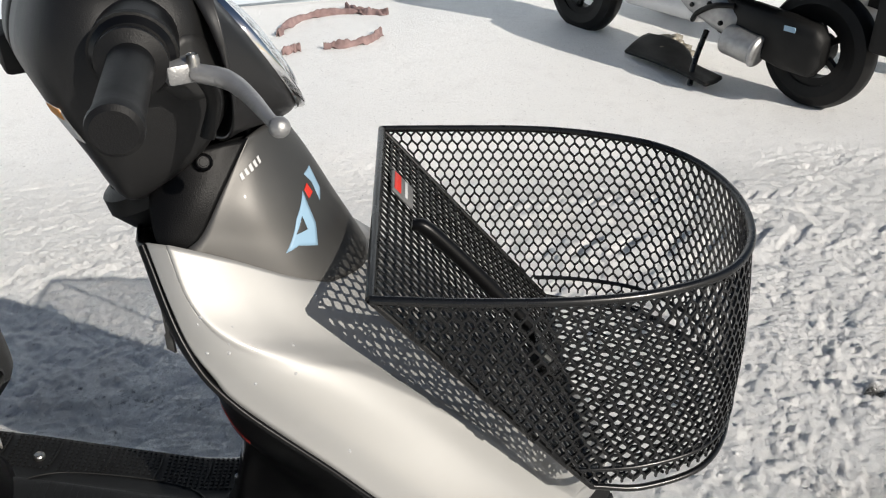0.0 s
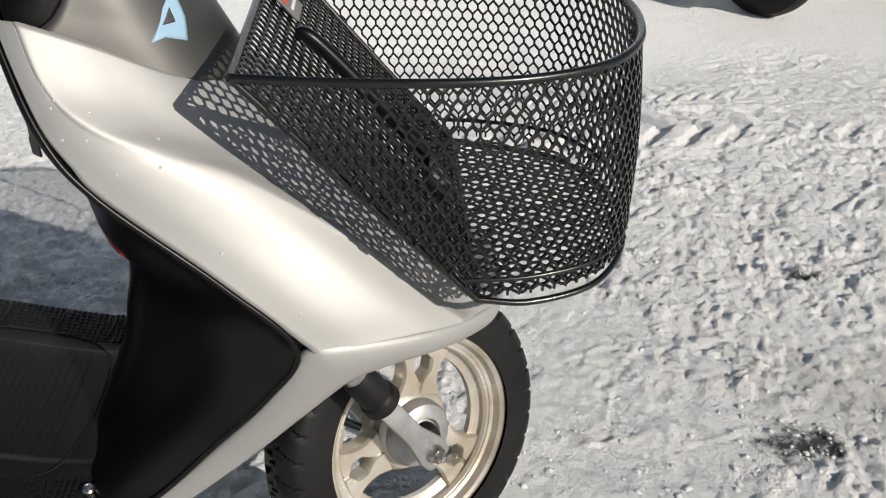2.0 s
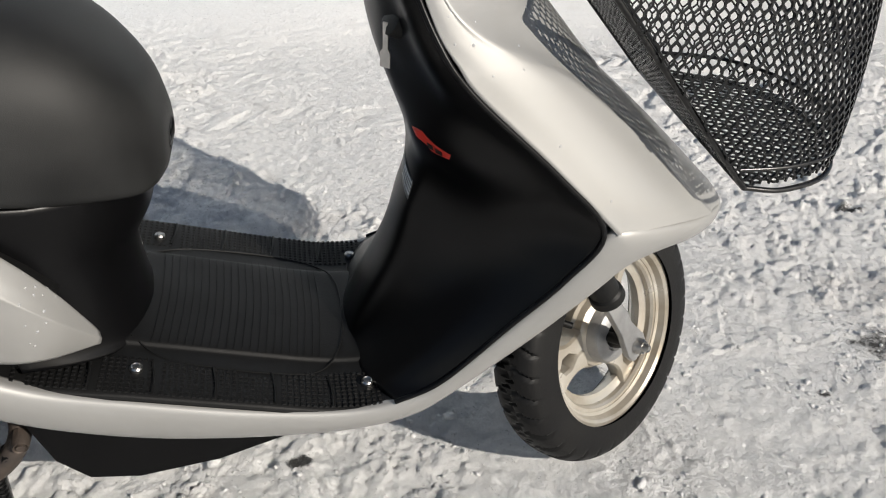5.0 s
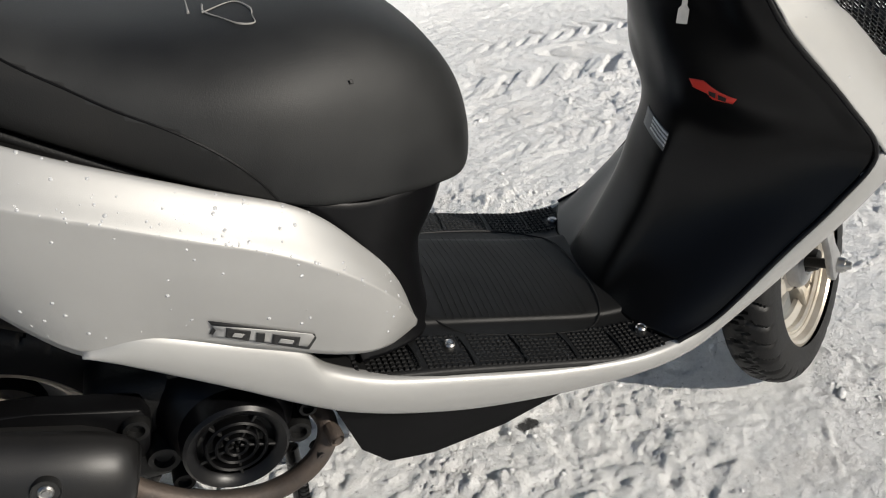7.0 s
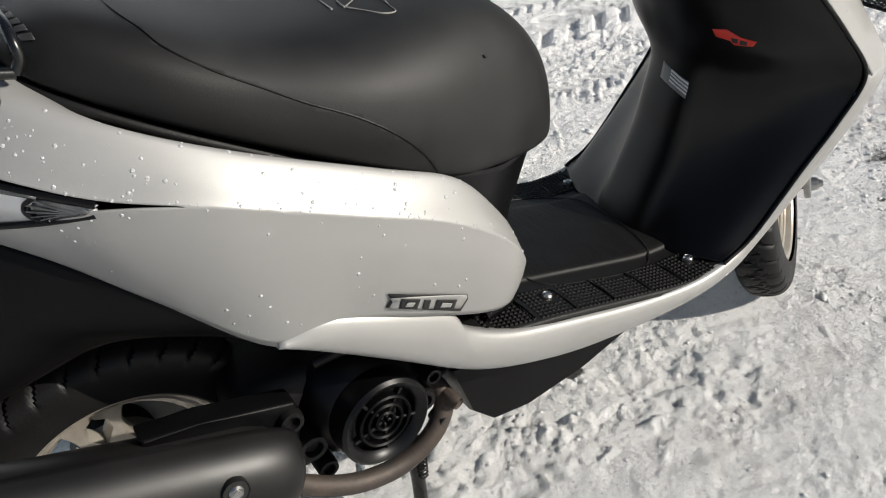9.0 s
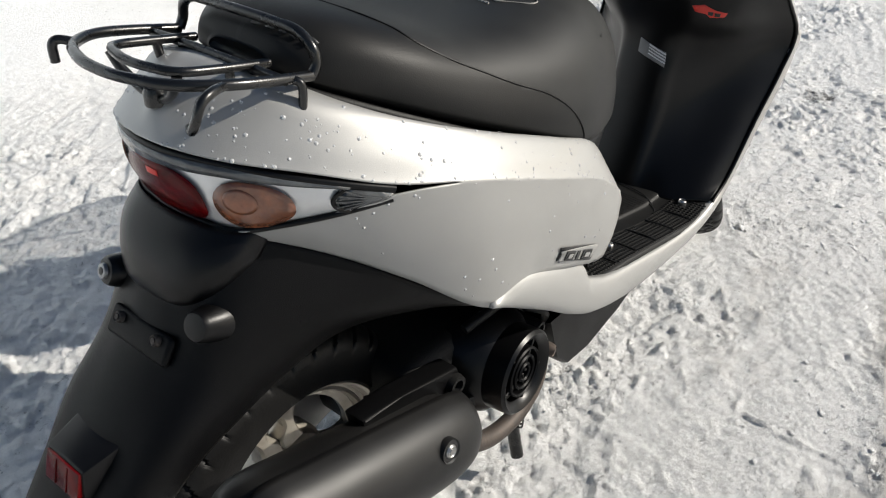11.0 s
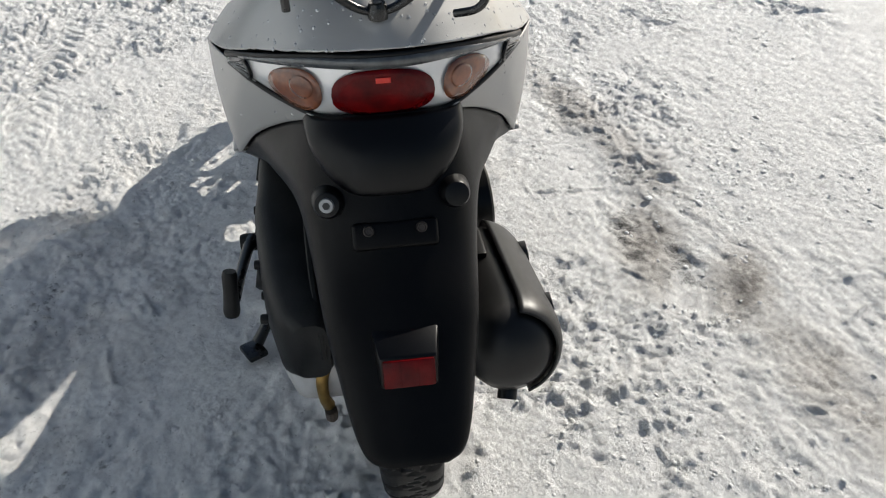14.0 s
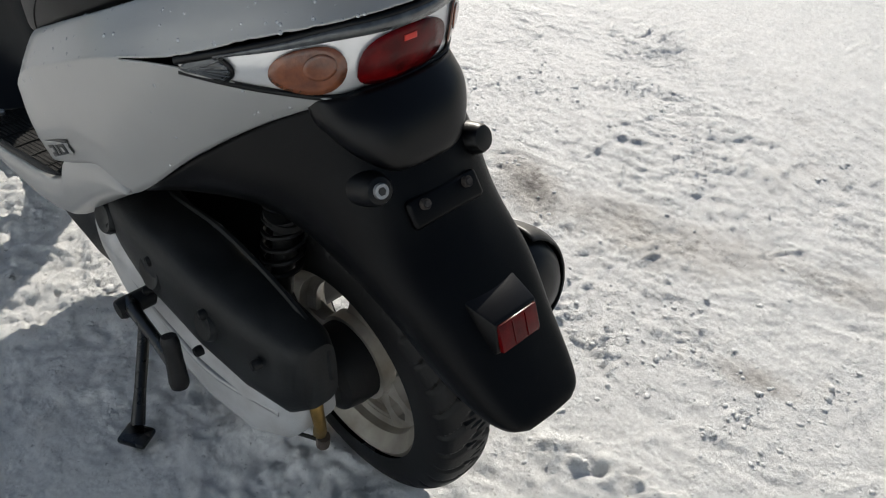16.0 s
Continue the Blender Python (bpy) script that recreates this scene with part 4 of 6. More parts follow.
# tail lamp
LAMP_TOP = [(0.022, -0.164, 0.657), (-0.02, -0.140, 0.672), (-0.06, -0.108, 0.686), (-0.092, -0.066, 0.698), (-0.106, -0.03, 0.701), (-0.110, 0.0, 0.702)]
LAMP_LOW = [(0.020, -0.163, 0.650), (-0.018, -0.136, 0.643), (-0.055, -0.103, 0.636), (-0.084, -0.068, 0.630), (-0.094, -0.03, 0.631), (-0.097, 0.0, 0.632)]
LAMP = grid([mirrored(LAMP_LOW), mirrored([tuple(0.5 * (a + b) + d for a, b, d in zip(p, q, (-0.006, 0, 0))) for p, q in zip(LAMP_LOW, LAMP_TOP)]), mirrored(LAMP_TOP)], 70, 14)
v, f = skin(LAMP)
tail_lamp = put("tail_lamp", v, f, LAMP_WHITE, scooter, "wrap-round tail lamp with red and amber lenses")
so = tail_lamp.modifiers.new("thickness", "SOLIDIFY")
so.thickness, so.offset = 0.004, 1


def oval(u, v, ru, rv, n=28, e=1.0):
    def bent(q):
        return math.copysign(abs(q) ** e, q)
    return [(u + ru * bent(math.cos(2 * math.pi * i / n)), v + rv * bent(math.sin(2 * math.pi * i / n))) for i in range(n)]


OUT = -0.003
decal("brake_lens", LAMP, oval(0.5, 0.40, 0.160, 0.40, e=0.72), RED_LENS, tail_lamp, "deep red brake lens", out=OUT, fine=1)
TOP_BAND = [(0.09 + 0.82 * k / 30, 1.0) for k in range(31)] + [(0.91 - 0.82 * k / 30, 0.83 + 0.10 * abs(1 - k / 15) ** 2) for k in range(31)]
band = [lay(LAMP, u, v, OUT * 1.9)[0] for u, v in TOP_BAND]
ob = put("lamp_band", band, [(k, k + 1, 60 - k, 61 - k) for k in range(30)], SMOKED, tail_lamp, "dark smoked strip along the lamp's top")
so = ob.modifiers.new("thickness", "SOLIDIFY")
so.thickness, so.offset = 0.002, 0
for side in (0, 1):
    wedge = [(0.0, 0.5), (0.03, 0.02), (0.085, 0.02), (0.105, 0.5), (0.085, 0.98), (0.03, 0.98)]
    decal("lamp_wedge", LAMP, [(1 - u, v) if side else (u, v) for u, v in wedge], SMOKED, tail_lamp, "dark ribbed lamp corner", out=OUT * 0.9, fine=4)
    for k in range(5):
        q = [lay(LAMP, abs(side - (0.02 + 0.085 * w)), 0.14 + 0.18 * k + (0.5 - 0.14 - 0.18 * k) * (1 - w), OUT * 1.3)[0] for w in (0.0, 0.5, 1.0)]
        tube("wedge_rib", q, 0.0009, SMOKED, tail_lamp, n=5, steps=7)
# reflected glint, painted as a brighter red bar on the lens
decal("brake_glint", LAMP, [(0.475, 0.60), (0.475, 0.68), (0.525, 0.68), (0.525, 0.60)], STICKER_RED, tail_lamp, "bright red glint painted on the brake lens", out=OUT * 1.25, fine=2)
for u in (0.245, 0.755):
    decal("indicator_lens", LAMP, oval(u, 0.42, 0.072, 0.40, e=0.9), ORANGE_LENS, tail_lamp, "amber indicator lens", out=OUT, fine=1)
    decal("bulb", LAMP, oval(u + (0.02 if u < 0.5 else -0.02), 0.5, 0.03, 0.2), ORANGE_LENS, tail_lamp, out=OUT * 1.3, fine=1)
tube("lamp_trim", [(x - 0.002, y, z + 0.001) for x, y, z in mirrored(LAMP_TOP)], 0.0042, BLACK_PLASTIC, tail_lamp, n=8, steps=70)
tube("lamp_trim", [(x - 0.002, y, z - 0.002) for x, y, z in mirrored(LAMP_LOW)], 0.003, BLACK_PLASTIC, tail_lamp, n=8, steps=70)
for side in (1, -1):
    p = [lay(LAMP, q if side > 0 else 1 - q, w, OUT)[0] for q, w in ((0.09, 0.0), (0.108, 0.35), (0.108, 0.65), (0.09, 1.0))]
    tube("lamp_divider", p, 0.0022, BLACK_PLASTIC, tail_lamp, n=6)

# rear fender
FEND = [
    [(0.125, -0.178, 0.470), (0.045, -0.149, 0.538), (-0.018, -0.110, 0.587), (-0.083, -0.068, 0.624), (-0.092, -0.03, 0.632), (-0.095, 0.0, 0.634)],
    [(0.085, -0.145, 0.474), (0.006, -0.131, 0.515), (-0.055, -0.106, 0.556), (-0.100, -0.074, 0.585), (-0.114, -0.03, 0.590), (-0.118, 0.0, 0.591)],
    [(0.005, -0.108, 0.480), (-0.045, -0.107, 0.502), (-0.096, -0.096, 0.530), (-0.129, -0.072, 0.543), (-0.141, -0.03, 0.548), (-0.144, 0.0, 0.549)],
    [(-0.06, -0.086, 0.456), (-0.095, -0.092, 0.468), (-0.130, -0.091, 0.486), (-0.156, -0.074, 0.498), (-0.169, -0.034, 0.505), (-0.173, 0.0, 0.506)],
]


def flap(x, z, w, deep):
    """A section of the lower mudguard: a broad flat back with rounded corners and short skirts."""
    return [(x + 0.81 * d * deep, -w * k, z - 0.58 * d * deep) for k, d in ((0.97, 0.062), (1.0, 0.040), (0.95, 0.020), (0.76, 0.008), (0.36, 0.002), (0.0, 0.0))]


FEND += [flap(-0.217, 0.458, 0.084, 1.0), flap(-0.265, 0.405, 0.072, 0.85), flap(-0.300, 0.367, 0.061, 0.6), flap(-0.317, 0.349, 0.050, 0.4), flap(-0.322, 0.341, 0.034, 0.25)]
shell("rear_fender", [mirrored(r) for r in FEND], 54, 60, DARK_PLASTIC, scooter, 0.003, "matt black rear mudguard")
# smooth cap under the lamp
shell("lamp_cap", [mirrored(r) for r in (
    [(-0.060, -0.084, 0.626), (-0.084, -0.076, 0.628), (-0.100, -0.045, 0.632), (-0.105, 0.0, 0.633)],
    [(-0.072, -0.084, 0.606), (-0.104, -0.077, 0.607), (-0.124, -0.045, 0.608), (-0.130, 0.0, 0.608)],
    [(-0.086, -0.076, 0.586), (-0.117, -0.068, 0.584), (-0.136, -0.042, 0.582), (-0.141, 0.0, 0.581)],
    [(-0.096, -0.062, 0.570), (-0.122, -0.054, 0.566), (-0.138, -0.036, 0.562), (-0.142, 0.0, 0.561)],
    [(-0.100, -0.050, 0.566), (-0.114, -0.044, 0.560), (-0.124, -0.030, 0.555), (-0.127, 0.0, 0.554)],
)], 36, 24, BLACK_PLASTIC, scooter, 0.003, "smooth black lamp cap")
for side in (-1, 1):
    m = frame_of((-0.128, side * 0.066, 0.548), (-1, side * 0.15, 0.42))
    boss = lathe("fender_boss", [(0.0, 0.020), (0.008, 0.020), (0.013, 0.019), (0.0155, 0.015), (0.018, 0.0), (0.021, -0.008), (0.021, -0.014)], m, BLACK_PLASTIC, scooter, n=24)
    if side > 0:
        lathe("boss_screw", [(0, 0.0225), (0.0035, 0.0225), (0.004, 0.0235), (0.0072, 0.0235), (0.008, 0.021), (0.008, 0.018)], m, ALLOY, boss, "bright socket screw", n=16)
        lathe("socket", [(0, 0.024), (0.0042, 0.024), (0.0042, 0.022)], m, PRINT_BLACK, boss, n=6)
# the shaded number-plate recess, put on as a dark slab
bracket = slab("plate_recess_pad", (-0.046, -0.006, -0.017), (0.046, 0.003, 0.013), DARK_PLASTIC, scooter, "black pad standing for the dark number-plate recess", m=frame_of((-0.161, 0, 0.524), (-0.83, 0, 0.56)), bevel=0.005, seg=3)
for y in (-0.028, 0.028):
    bolt("bracket_screw", (-0.163, y, 0.530), (-0.83, 0, 0.56), 0.006, RUSTY, bracket, "dull bracket screw", h=0.004)
m = frame_of((-0.238, 0.0, 0.414), (-0.95, 0, 0.31))
bm = bmesh.new()
back = [bm.verts.new(q) for q in ((-0.040, -0.02, -0.030), (0.040, -0.02, -0.030), (0.038, -0.016, 0.044), (-0.038, -0.016, 0.044))]
face = [bm.verts.new(q) for q in ((-0.030, 0.027, -0.019), (0.030, 0.027, -0.019), (0.030, 0.031, 0.017), (-0.030, 0.031, 0.017))]
bm.faces.new(back)
bm.faces.new(face)
for i in range(4):
    bm.faces.new((back[i], back[(i + 1) % 4], face[(i + 1) % 4], face[i]))
bmesh.ops.recalc_face_normals(bm, faces=bm.faces)
bmesh.ops.bevel(bm, geom=list(bm.edges), offset=0.003, segments=2, affect="EDGES", profile=0.5)
bm.transform(m)
holder = part("reflector_holder", bm, BLACK_PLASTIC, scooter)
lens = slab("reflector", (-0.027, 0.026, -0.017), (0.027, 0.0335, 0.0145), RED_LENS, holder, "red rear reflector", m=m, bevel=0.002)
for i in (-1, 1):
    slab("reflector_ridge", (i * 0.009 - 0.0008, 0.033, -0.015), (i * 0.009 + 0.0008, 0.0345, 0.012), RED_LENS, holder, m=m, bevel=0.0005)

# seam along the middle of the rear deck
tube("deck_seam", [(-0.030, 0.0, 0.7535), (-0.062, 0.0, 0.7512), (-0.096, 0.0, 0.7333), (-0.106, 0.0, 0.7245)], 0.0009, PRINT_BLACK, scooter, n=6)

# rear rack
rack = tubes("rear_rack", [
    (mirrored([(0.0, -0.091, 0.752), (-0.05, -0.093, 0.764), (-0.09, -0.088, 0.773), (-0.122, -0.066, 0.778), (-0.138, -0.03, 0.780), (-0.141, 0.0, 0.780)]), 0.0050),
    (mirrored([(-0.012, -0.05, 0.757), (-0.06, -0.05, 0.767), (-0.098, -0.045, 0.775), (-0.110, -0.02, 0.777), (-0.112, 0.0, 0.777)]), 0.0043),
    (mirrored([(0.0, -0.091, 0.752), (0.006, -0.091, 0.762), (0.006, -0.086, 0.776), (0.005, -0.070, 0.786), (0.004, -0.045, 0.788), (0.003, 0.0, 0.789)]), 0.0050),
    (mirrored([(-0.03, -0.092, 0.757), (-0.03, -0.05, 0.758), (-0.03, 0.0, 0.758)]), 0.0043),
    ([(-0.102, -0.046, 0.772), (-0.100, -0.034, 0.756), (-0.096, -0.012, 0.742), (-0.096, 0.012, 0.742), (-0.100, 0.034, 0.756), (-0.102, 0.046, 0.772)], 0.0046),
    ([(-0.028, -0.05, 0.757), (-0.030, -0.048, 0.746), (-0.040, -0.044, 0.739), (-0.052, -0.048, 0.748), (-0.054, -0.05, 0.765)], 0.0043),
    ([(-0.028, 0.05, 0.757), (-0.030, 0.048, 0.746), (-0.040, 0.044, 0.739), (-0.052, 0.048, 0.748), (-0.054, 0.05, 0.765)], 0.0043),
], BLACK_STEEL, scooter, "black tubular luggage rack")
tube("rack_hook", [(-0.088, -0.088, 0.772), (-0.108, -0.099, 0.777), (-0.122, -0.102, 0.773), (-0.128, -0.099, 0.758), (-0.126, -0.090, 0.748), (-0.115, -0.072, 0.741)], 0.0042, BLACK_STEEL, rack, n=8, steps=28)
tube("rack_hook", [(-0.116, 0.073, 0.777), (-0.126, 0.081, 0.780), (-0.131, 0.084, 0.776), (-0.132, 0.084, 0.761)], 0.0042, BLACK_STEEL, rack, n=8, steps=20)
for side in (-1, 1):
    tube("rack_hook", [(-0.028, side * 0.088, 0.757), (-0.022, side * 0.097, 0.756), (-0.020, side * 0.1, 0.749), (-0.022, side * 0.1, 0.727)], 0.0040, BLACK_STEEL, rack, n=8, steps=20)
bolt("rack_bolt", (-0.096, 0.0, 0.742), (0, 0, 1), 0.010, BLACK_STEEL, rack, h=0.008)


# ---- wheels ----
def wheel(name, centre, axis, parent, tyre_r=0.203, rim_r=0.140, half=0.040, groove=0.005, hub_r=0.062, spin=0.0, paint=RIM_PAINT):
    """A cast three-spoke wheel; the local y axis points out of its visible face."""
    m = frame_of(centre, axis) @ pose(0, 0, 0, 0, spin, 0)
    k = rim_r
    rim = lathe(name, [(k - 0.004, half * 0.92), (k + 0.003, half * 0.86), (k + 0.003, half * 0.70), (k - 0.010, half * 0.62), (k - 0.016, half * 0.55), (k - 0.018, half * 0.30), (k - 0.030, half * 0.15), (k - 0.032, -half * 0.15),
                       (k - 0.018, -half * 0.30), (k - 0.016, -half * 0.55), (k - 0.010, -half * 0.62), (k + 0.003, -half * 0.70), (k + 0.003, -half * 0.86), (k - 0.004, -half * 0.92), (k - 0.008, -half * 0.8),
                       (k - 0.022, -half * 0.5), (k - 0.024, -half * 0.2), (k - 0.036, -half * 0.1), (k - 0.036, half * 0.1), (k - 0.024, half * 0.2), (k - 0.024, half * 0.42), (k - 0.021, half * 0.52), (k - 0.013, half * 0.50), (k - 0.0115, half * 0.60), (k - 0.008, half * 0.84), (k - 0.004, half * 0.92)],
                m, paint, parent, "champagne painted cast wheel, stained", n=72)
    prof = []
    w = half * 1.06
    for i in range(25):
        a = math.pi * (i / 24 - 0.5)
        prof.append((rim_r + (tyre_r - rim_r) * abs(math.cos(a)) ** 0.55, w * math.copysign(abs(math.sin(a)) ** 0.8, math.sin(a)) * (1 if abs(math.sin(a)) < 0.9 else 0.97)))

    def cut(ang, j, r, y):
        t = y / w
        if r < rim_r + (tyre_r - rim_r) * 0.62:
            return 0.0
        ph = (ang / (2 * math.pi) * 34 + 0.9 * abs(t)) % 1.0
        g = 1.0 if (ph < 0.16 and abs(t) > 0.22) else 0.0
        zig = abs(t - 0.14 * math.sin(ang * 34)) < 0.07
        return -groove * max(g, 1.0 if zig else 0.0)

    lathe("tyre", prof, m, RUBBER, rim, "black road tyre with chevron tread", n=408, angle=40, push=cut)
    lathe("hub", [(0, 0.030), (0.012, 0.030), (0.020, 0.027), (0.024, 0.020), (hub_r * 0.75, 0.016), (hub_r * 0.88, 0.010), (hub_r * 0.93, 0.0), (hub_r, -0.004), (hub_r, -0.024), (hub_r * 0.4, -0.028), (0, -0.028)], m, paint, rim, "", n=48)
    for s in range(3):
        bm = bmesh.new()
        a0 = 2 * math.pi * s / 3
        # two flaring webs that leave a slot between them, closed at both ends
        outer = []
        hole = []
        for t in np.linspace(0, 1, 9):
            r = hub_r * 0.8 + (rim_r - 0.026 - hub_r * 0.8) * t
            hw = 0.034 + 0.011 * t ** 2 - 0.008 * math.sin(math.pi * t)
            outer.append((r, hw))
            q = (t - 0.36) / 0.50
            hole.append((r, 0.0125 * math.sqrt(max(0.0, 1 - (2 * q - 1) ** 4)) if 0 < q < 1 else 0.0))

        def pt(r, c, y):
            return m @ Vector((r * math.cos(a0) - c * math.sin(a0), y, r * math.sin(a0) + c * math.cos(a0)))
        for sg in (-1, 1):
            strips = []
            for (r, hw), (_, hl) in zip(outer, hole):
                strips.append([bm.verts.new(pt(r, sg * c, y)) for c, y in ((hl, 0.010), (hl + 0.003, 0.014), (hw - 0.003, 0.014), (hw, 0.010), (hw, -0.010), (hl, -0.010))])
            for i in range(len(strips) - 1):
                for q in range(6):
                    vs4 = (strips[i][q], strips[i][(q + 1) % 6], strips[i + 1][(q + 1) % 6], strips[i + 1][q])
                    bm.faces.new(vs4)
        bmesh.ops.remove_doubles(bm, verts=bm.verts, dist=1e-6)
        part("spoke", bm, paint, rim)
    return rim, m


FW = Vector((0.542, -0.788, 0.292)).normalized()
FC = Vector((1.171, -0.012, 0.203)) - 0.034 * FW
front_wheel, FM = wheel("front_wheel", FC, FW, scooter, spin=8)
lathe("hub_drum", [(0.0, 0.040), (0.017, 0.040), (0.019, 0.034), (0.022, 0.033), (0.025, 0.038), (0.033, 0.037), (0.042, 0.033), (0.046, 0.026), (0.047, 0.0)], FM, ALLOY, front_wheel, "brushed grey brake drum", n=48)
RC = Vector((-0.018, 0.0, 0.206))
rear_wheel, _ = wheel("rear_wheel", RC, (0, -1, 0.03), scooter, spin=40, half=0.042, paint=RIM_DARK)
tube("valve", [FM @ Vector((0.088, 0.0, 0.078)), FM @ Vector((0.078, 0.012, 0.066)), FM @ Vector((0.070, 0.020, 0.058))], 0.005, MATT_BLACK, front_wheel, n=8)

# front fork leg and axle on the visible side
nut = Vector((1.185, -0.065, 0.225))
up = Vector((-0.50, -0.12, 0.86)).normalized()
arm = plate("fork_end", [(-0.019, -0.018), (0.0, -0.024), (0.019, -0.018), (0.022, 0.0), (0.015, 0.045), (0.016, 0.125), (-0.012, 0.125), (-0.012, 0.045), (-0.022, 0.0)], 0.012,
            Matrix.Translation(nut - FW * 0.016) @ Matrix((up.cross(FW).normalized() * -1, FW, up)).transposed().to_4x4(), ALLOY, scooter, "grey alloy fork end", bevel=0.003)
bolt("axle_nut", nut, FW, 0.012, STEEL, arm, "bright axle nut", h=0.009)
bolt("axle_nut", nut + FW * 0.008, FW, 0.007, STEEL, arm, "", h=0.008)
lathe("fork_boot", [(0.0, 0.055), (0.018, 0.055), (0.020, 0.048), (0.0205, 0.012), (0.0235, 0.008), (0.0245, -0.004), (0.021, -0.008), (0.014, -0.01), (0, -0.01)], frame_of(nut + up * 0.122 - FW * 0.012, up), MATT_BLACK, scooter, "black rubber fork boot", n=28)
lathe("fork_tube", [(0.017, 0.0), (0.017, 0.16), (0, 0.16)], frame_of(nut + up * 0.11 - FW * 0.012, up), STEEL, scooter, n=20)
lathe("axle", [(0.008, -0.11), (0.008, 0.0), (0, 0.0)], frame_of(nut, FW), MATT_BLACK, scooter, n=16)
lathe("speedometer_drive", [(0, 0.014), (0.016, 0.012), (0.020, 0.0), (0.020, -0.02), (0, -0.02)], frame_of(FC + FW * 0.040, FW), MATT_BLACK, scooter, n=20)
other = nut - FW * 0.17
lathe("fork_tube", [(0.017, -0.02), (0.017, 0.24), (0, 0.24)], frame_of(other, up), STEEL, scooter, n=20)
slab("under_cover", (0.95, -0.095, 0.32), (1.04, 0.095, 0.41), MATT_BLACK, scooter, bevel=0.03, taper=(0.8, 1.0), seg=4)

# ---- underside and engine ----
bm = bmesh.new()
prof = [(0.375, 0.262), (0.405, 0.175), (0.44, 0.140), (0.50, 0.134), (0.60, 0.152), (0.68, 0.182), (0.75, 0.226), (0.79, 0.25)]
rowsv = []
for y, k in ((-0.135, 0.0), (-0.125, 0.006), (-0.06, 0.010), (0.06, 0.010), (0.125, 0.006), (0.135, 0.0)):
    rowsv.append([bm.verts.new((x, y, z - k)) for x, z in prof])
for a, b in zip(rowsv, rowsv[1:]):
    for i in range(len(prof) - 1):
        bm.faces.new((a[i], a[i + 1], b[i + 1], b[i]))
for r in (rowsv[0], rowsv[-1]):
    bm.faces.new(r)
bmesh.ops.bevel(bm, geom=[e for e in bm.edges if len(e.link_faces) == 2 and e.calc_face_angle(0) > 0.9], offset=0.008, segments=2, affect="EDGES", profile=0.5)
part("belly_pan", bm, DARK_PLASTIC, scooter, "grey-black plastic belly pan")

engine = slab("crankcase", (0.10, -0.105, 0.17), (0.33, 0.09, 0.335), MATT_BLACK, scooter, "oily black engine block", bevel=0.03, seg=3)
FAN_C = Vector((0.257, -0.168, 0.271))
fan_m = frame_of(FAN_C, (0.05, -1, 0.05))
shroud = lathe("fan_shroud", [(0.044, -0.004), (0.048, 0.002), (0.056, 0.006), (0.060, 0.002), (0.061, -0.028), (0.072, -0.040), (0.082, -0.070), (0.085, -0.09)], fan_m, BLACK_PLASTIC, scooter, "black plastic cooling-fan shroud", n=48)
lathe("fan_back", [(0.0, -0.022), (0.056, -0.022), (0.056, -0.028), (0, -0.03)], fan_m, PRINT_BLACK, shroud, n=32)
for r in (0.012, 0.023, 0.034):
    lathe("grille_ring", [(r - 0.002, 0.001), (r, 0.003), (r + 0.002, 0.001), (r + 0.002, -0.010), (r - 0.002, -0.010), (r - 0.002, 0.001)], fan_m, DARK_PLASTIC, shroud, n=32)
for i in range(5):
    w = 2 * math.pi * i / 5 + 0.3
    slab("grille_bar", (0.004, -0.010, -0.0018), (0.045, -0.001, 0.0018), MATT_BLACK, shroud, m=fan_m @ pose(0, 0, 0, 0, math.degrees(w), 0), bevel=0.0008, seg=1)
for x, z, r in ((0.175, 0.245, 0.020), (0.19, 0.20, 0.014), (0.33, 0.235, 0.017), (0.345, 0.27, 0.012), (0.155, 0.30, 0.016)):
    lathe("engine_boss", [(0, 0.004), (r * 0.5, 0.004), (r * 0.6, 0.012), (r * 0.9, 0.012), (r, 0.006), (r, -0.05), (0, -0.05)], frame_of((x, -0.125, z), (0, -1, 0)), MATT_BLACK, engine, n=20)
lathe("cylinder_fins", [(0.035, 0.0)] + [q for i in range(7) for q in ((0.055, 0.008 + i * 0.012), (0.055, 0.012 + i * 0.012), (0.04, 0.013 + i * 0.012), (0.04, 0.018 + i * 0.012))] + [(0, 0.1)], frame_of((0.31, -0.03, 0.26), (1, 0, 0.12)), ALLOY, engine, n=28)
bolt("drain_bolt", (0.372, -0.135, 0.215), (0.2, -1, -0.1), 0.011, RUSTY, engine, h=0.012)
bolt("stand_bolt", (0.352, -0.132, 0.19), (0.2, -1, -0.1), 0.009, MATT_BLACK, engine, h=0.012)
tube("hose", [(0.34, -0.11, 0.30), (0.365, -0.125, 0.285), (0.38, -0.12, 0.26), (0.375, -0.10, 0.235)], 0.006, MATT_BLACK, engine, n=8)
tube("hose", [(0.20, -0.11, 0.35), (0.25, -0.12, 0.36), (0.31, -0.11, 0.345), (0.34, -0.09, 0.31)], 0.007, MATT_BLACK, engine, n=8)
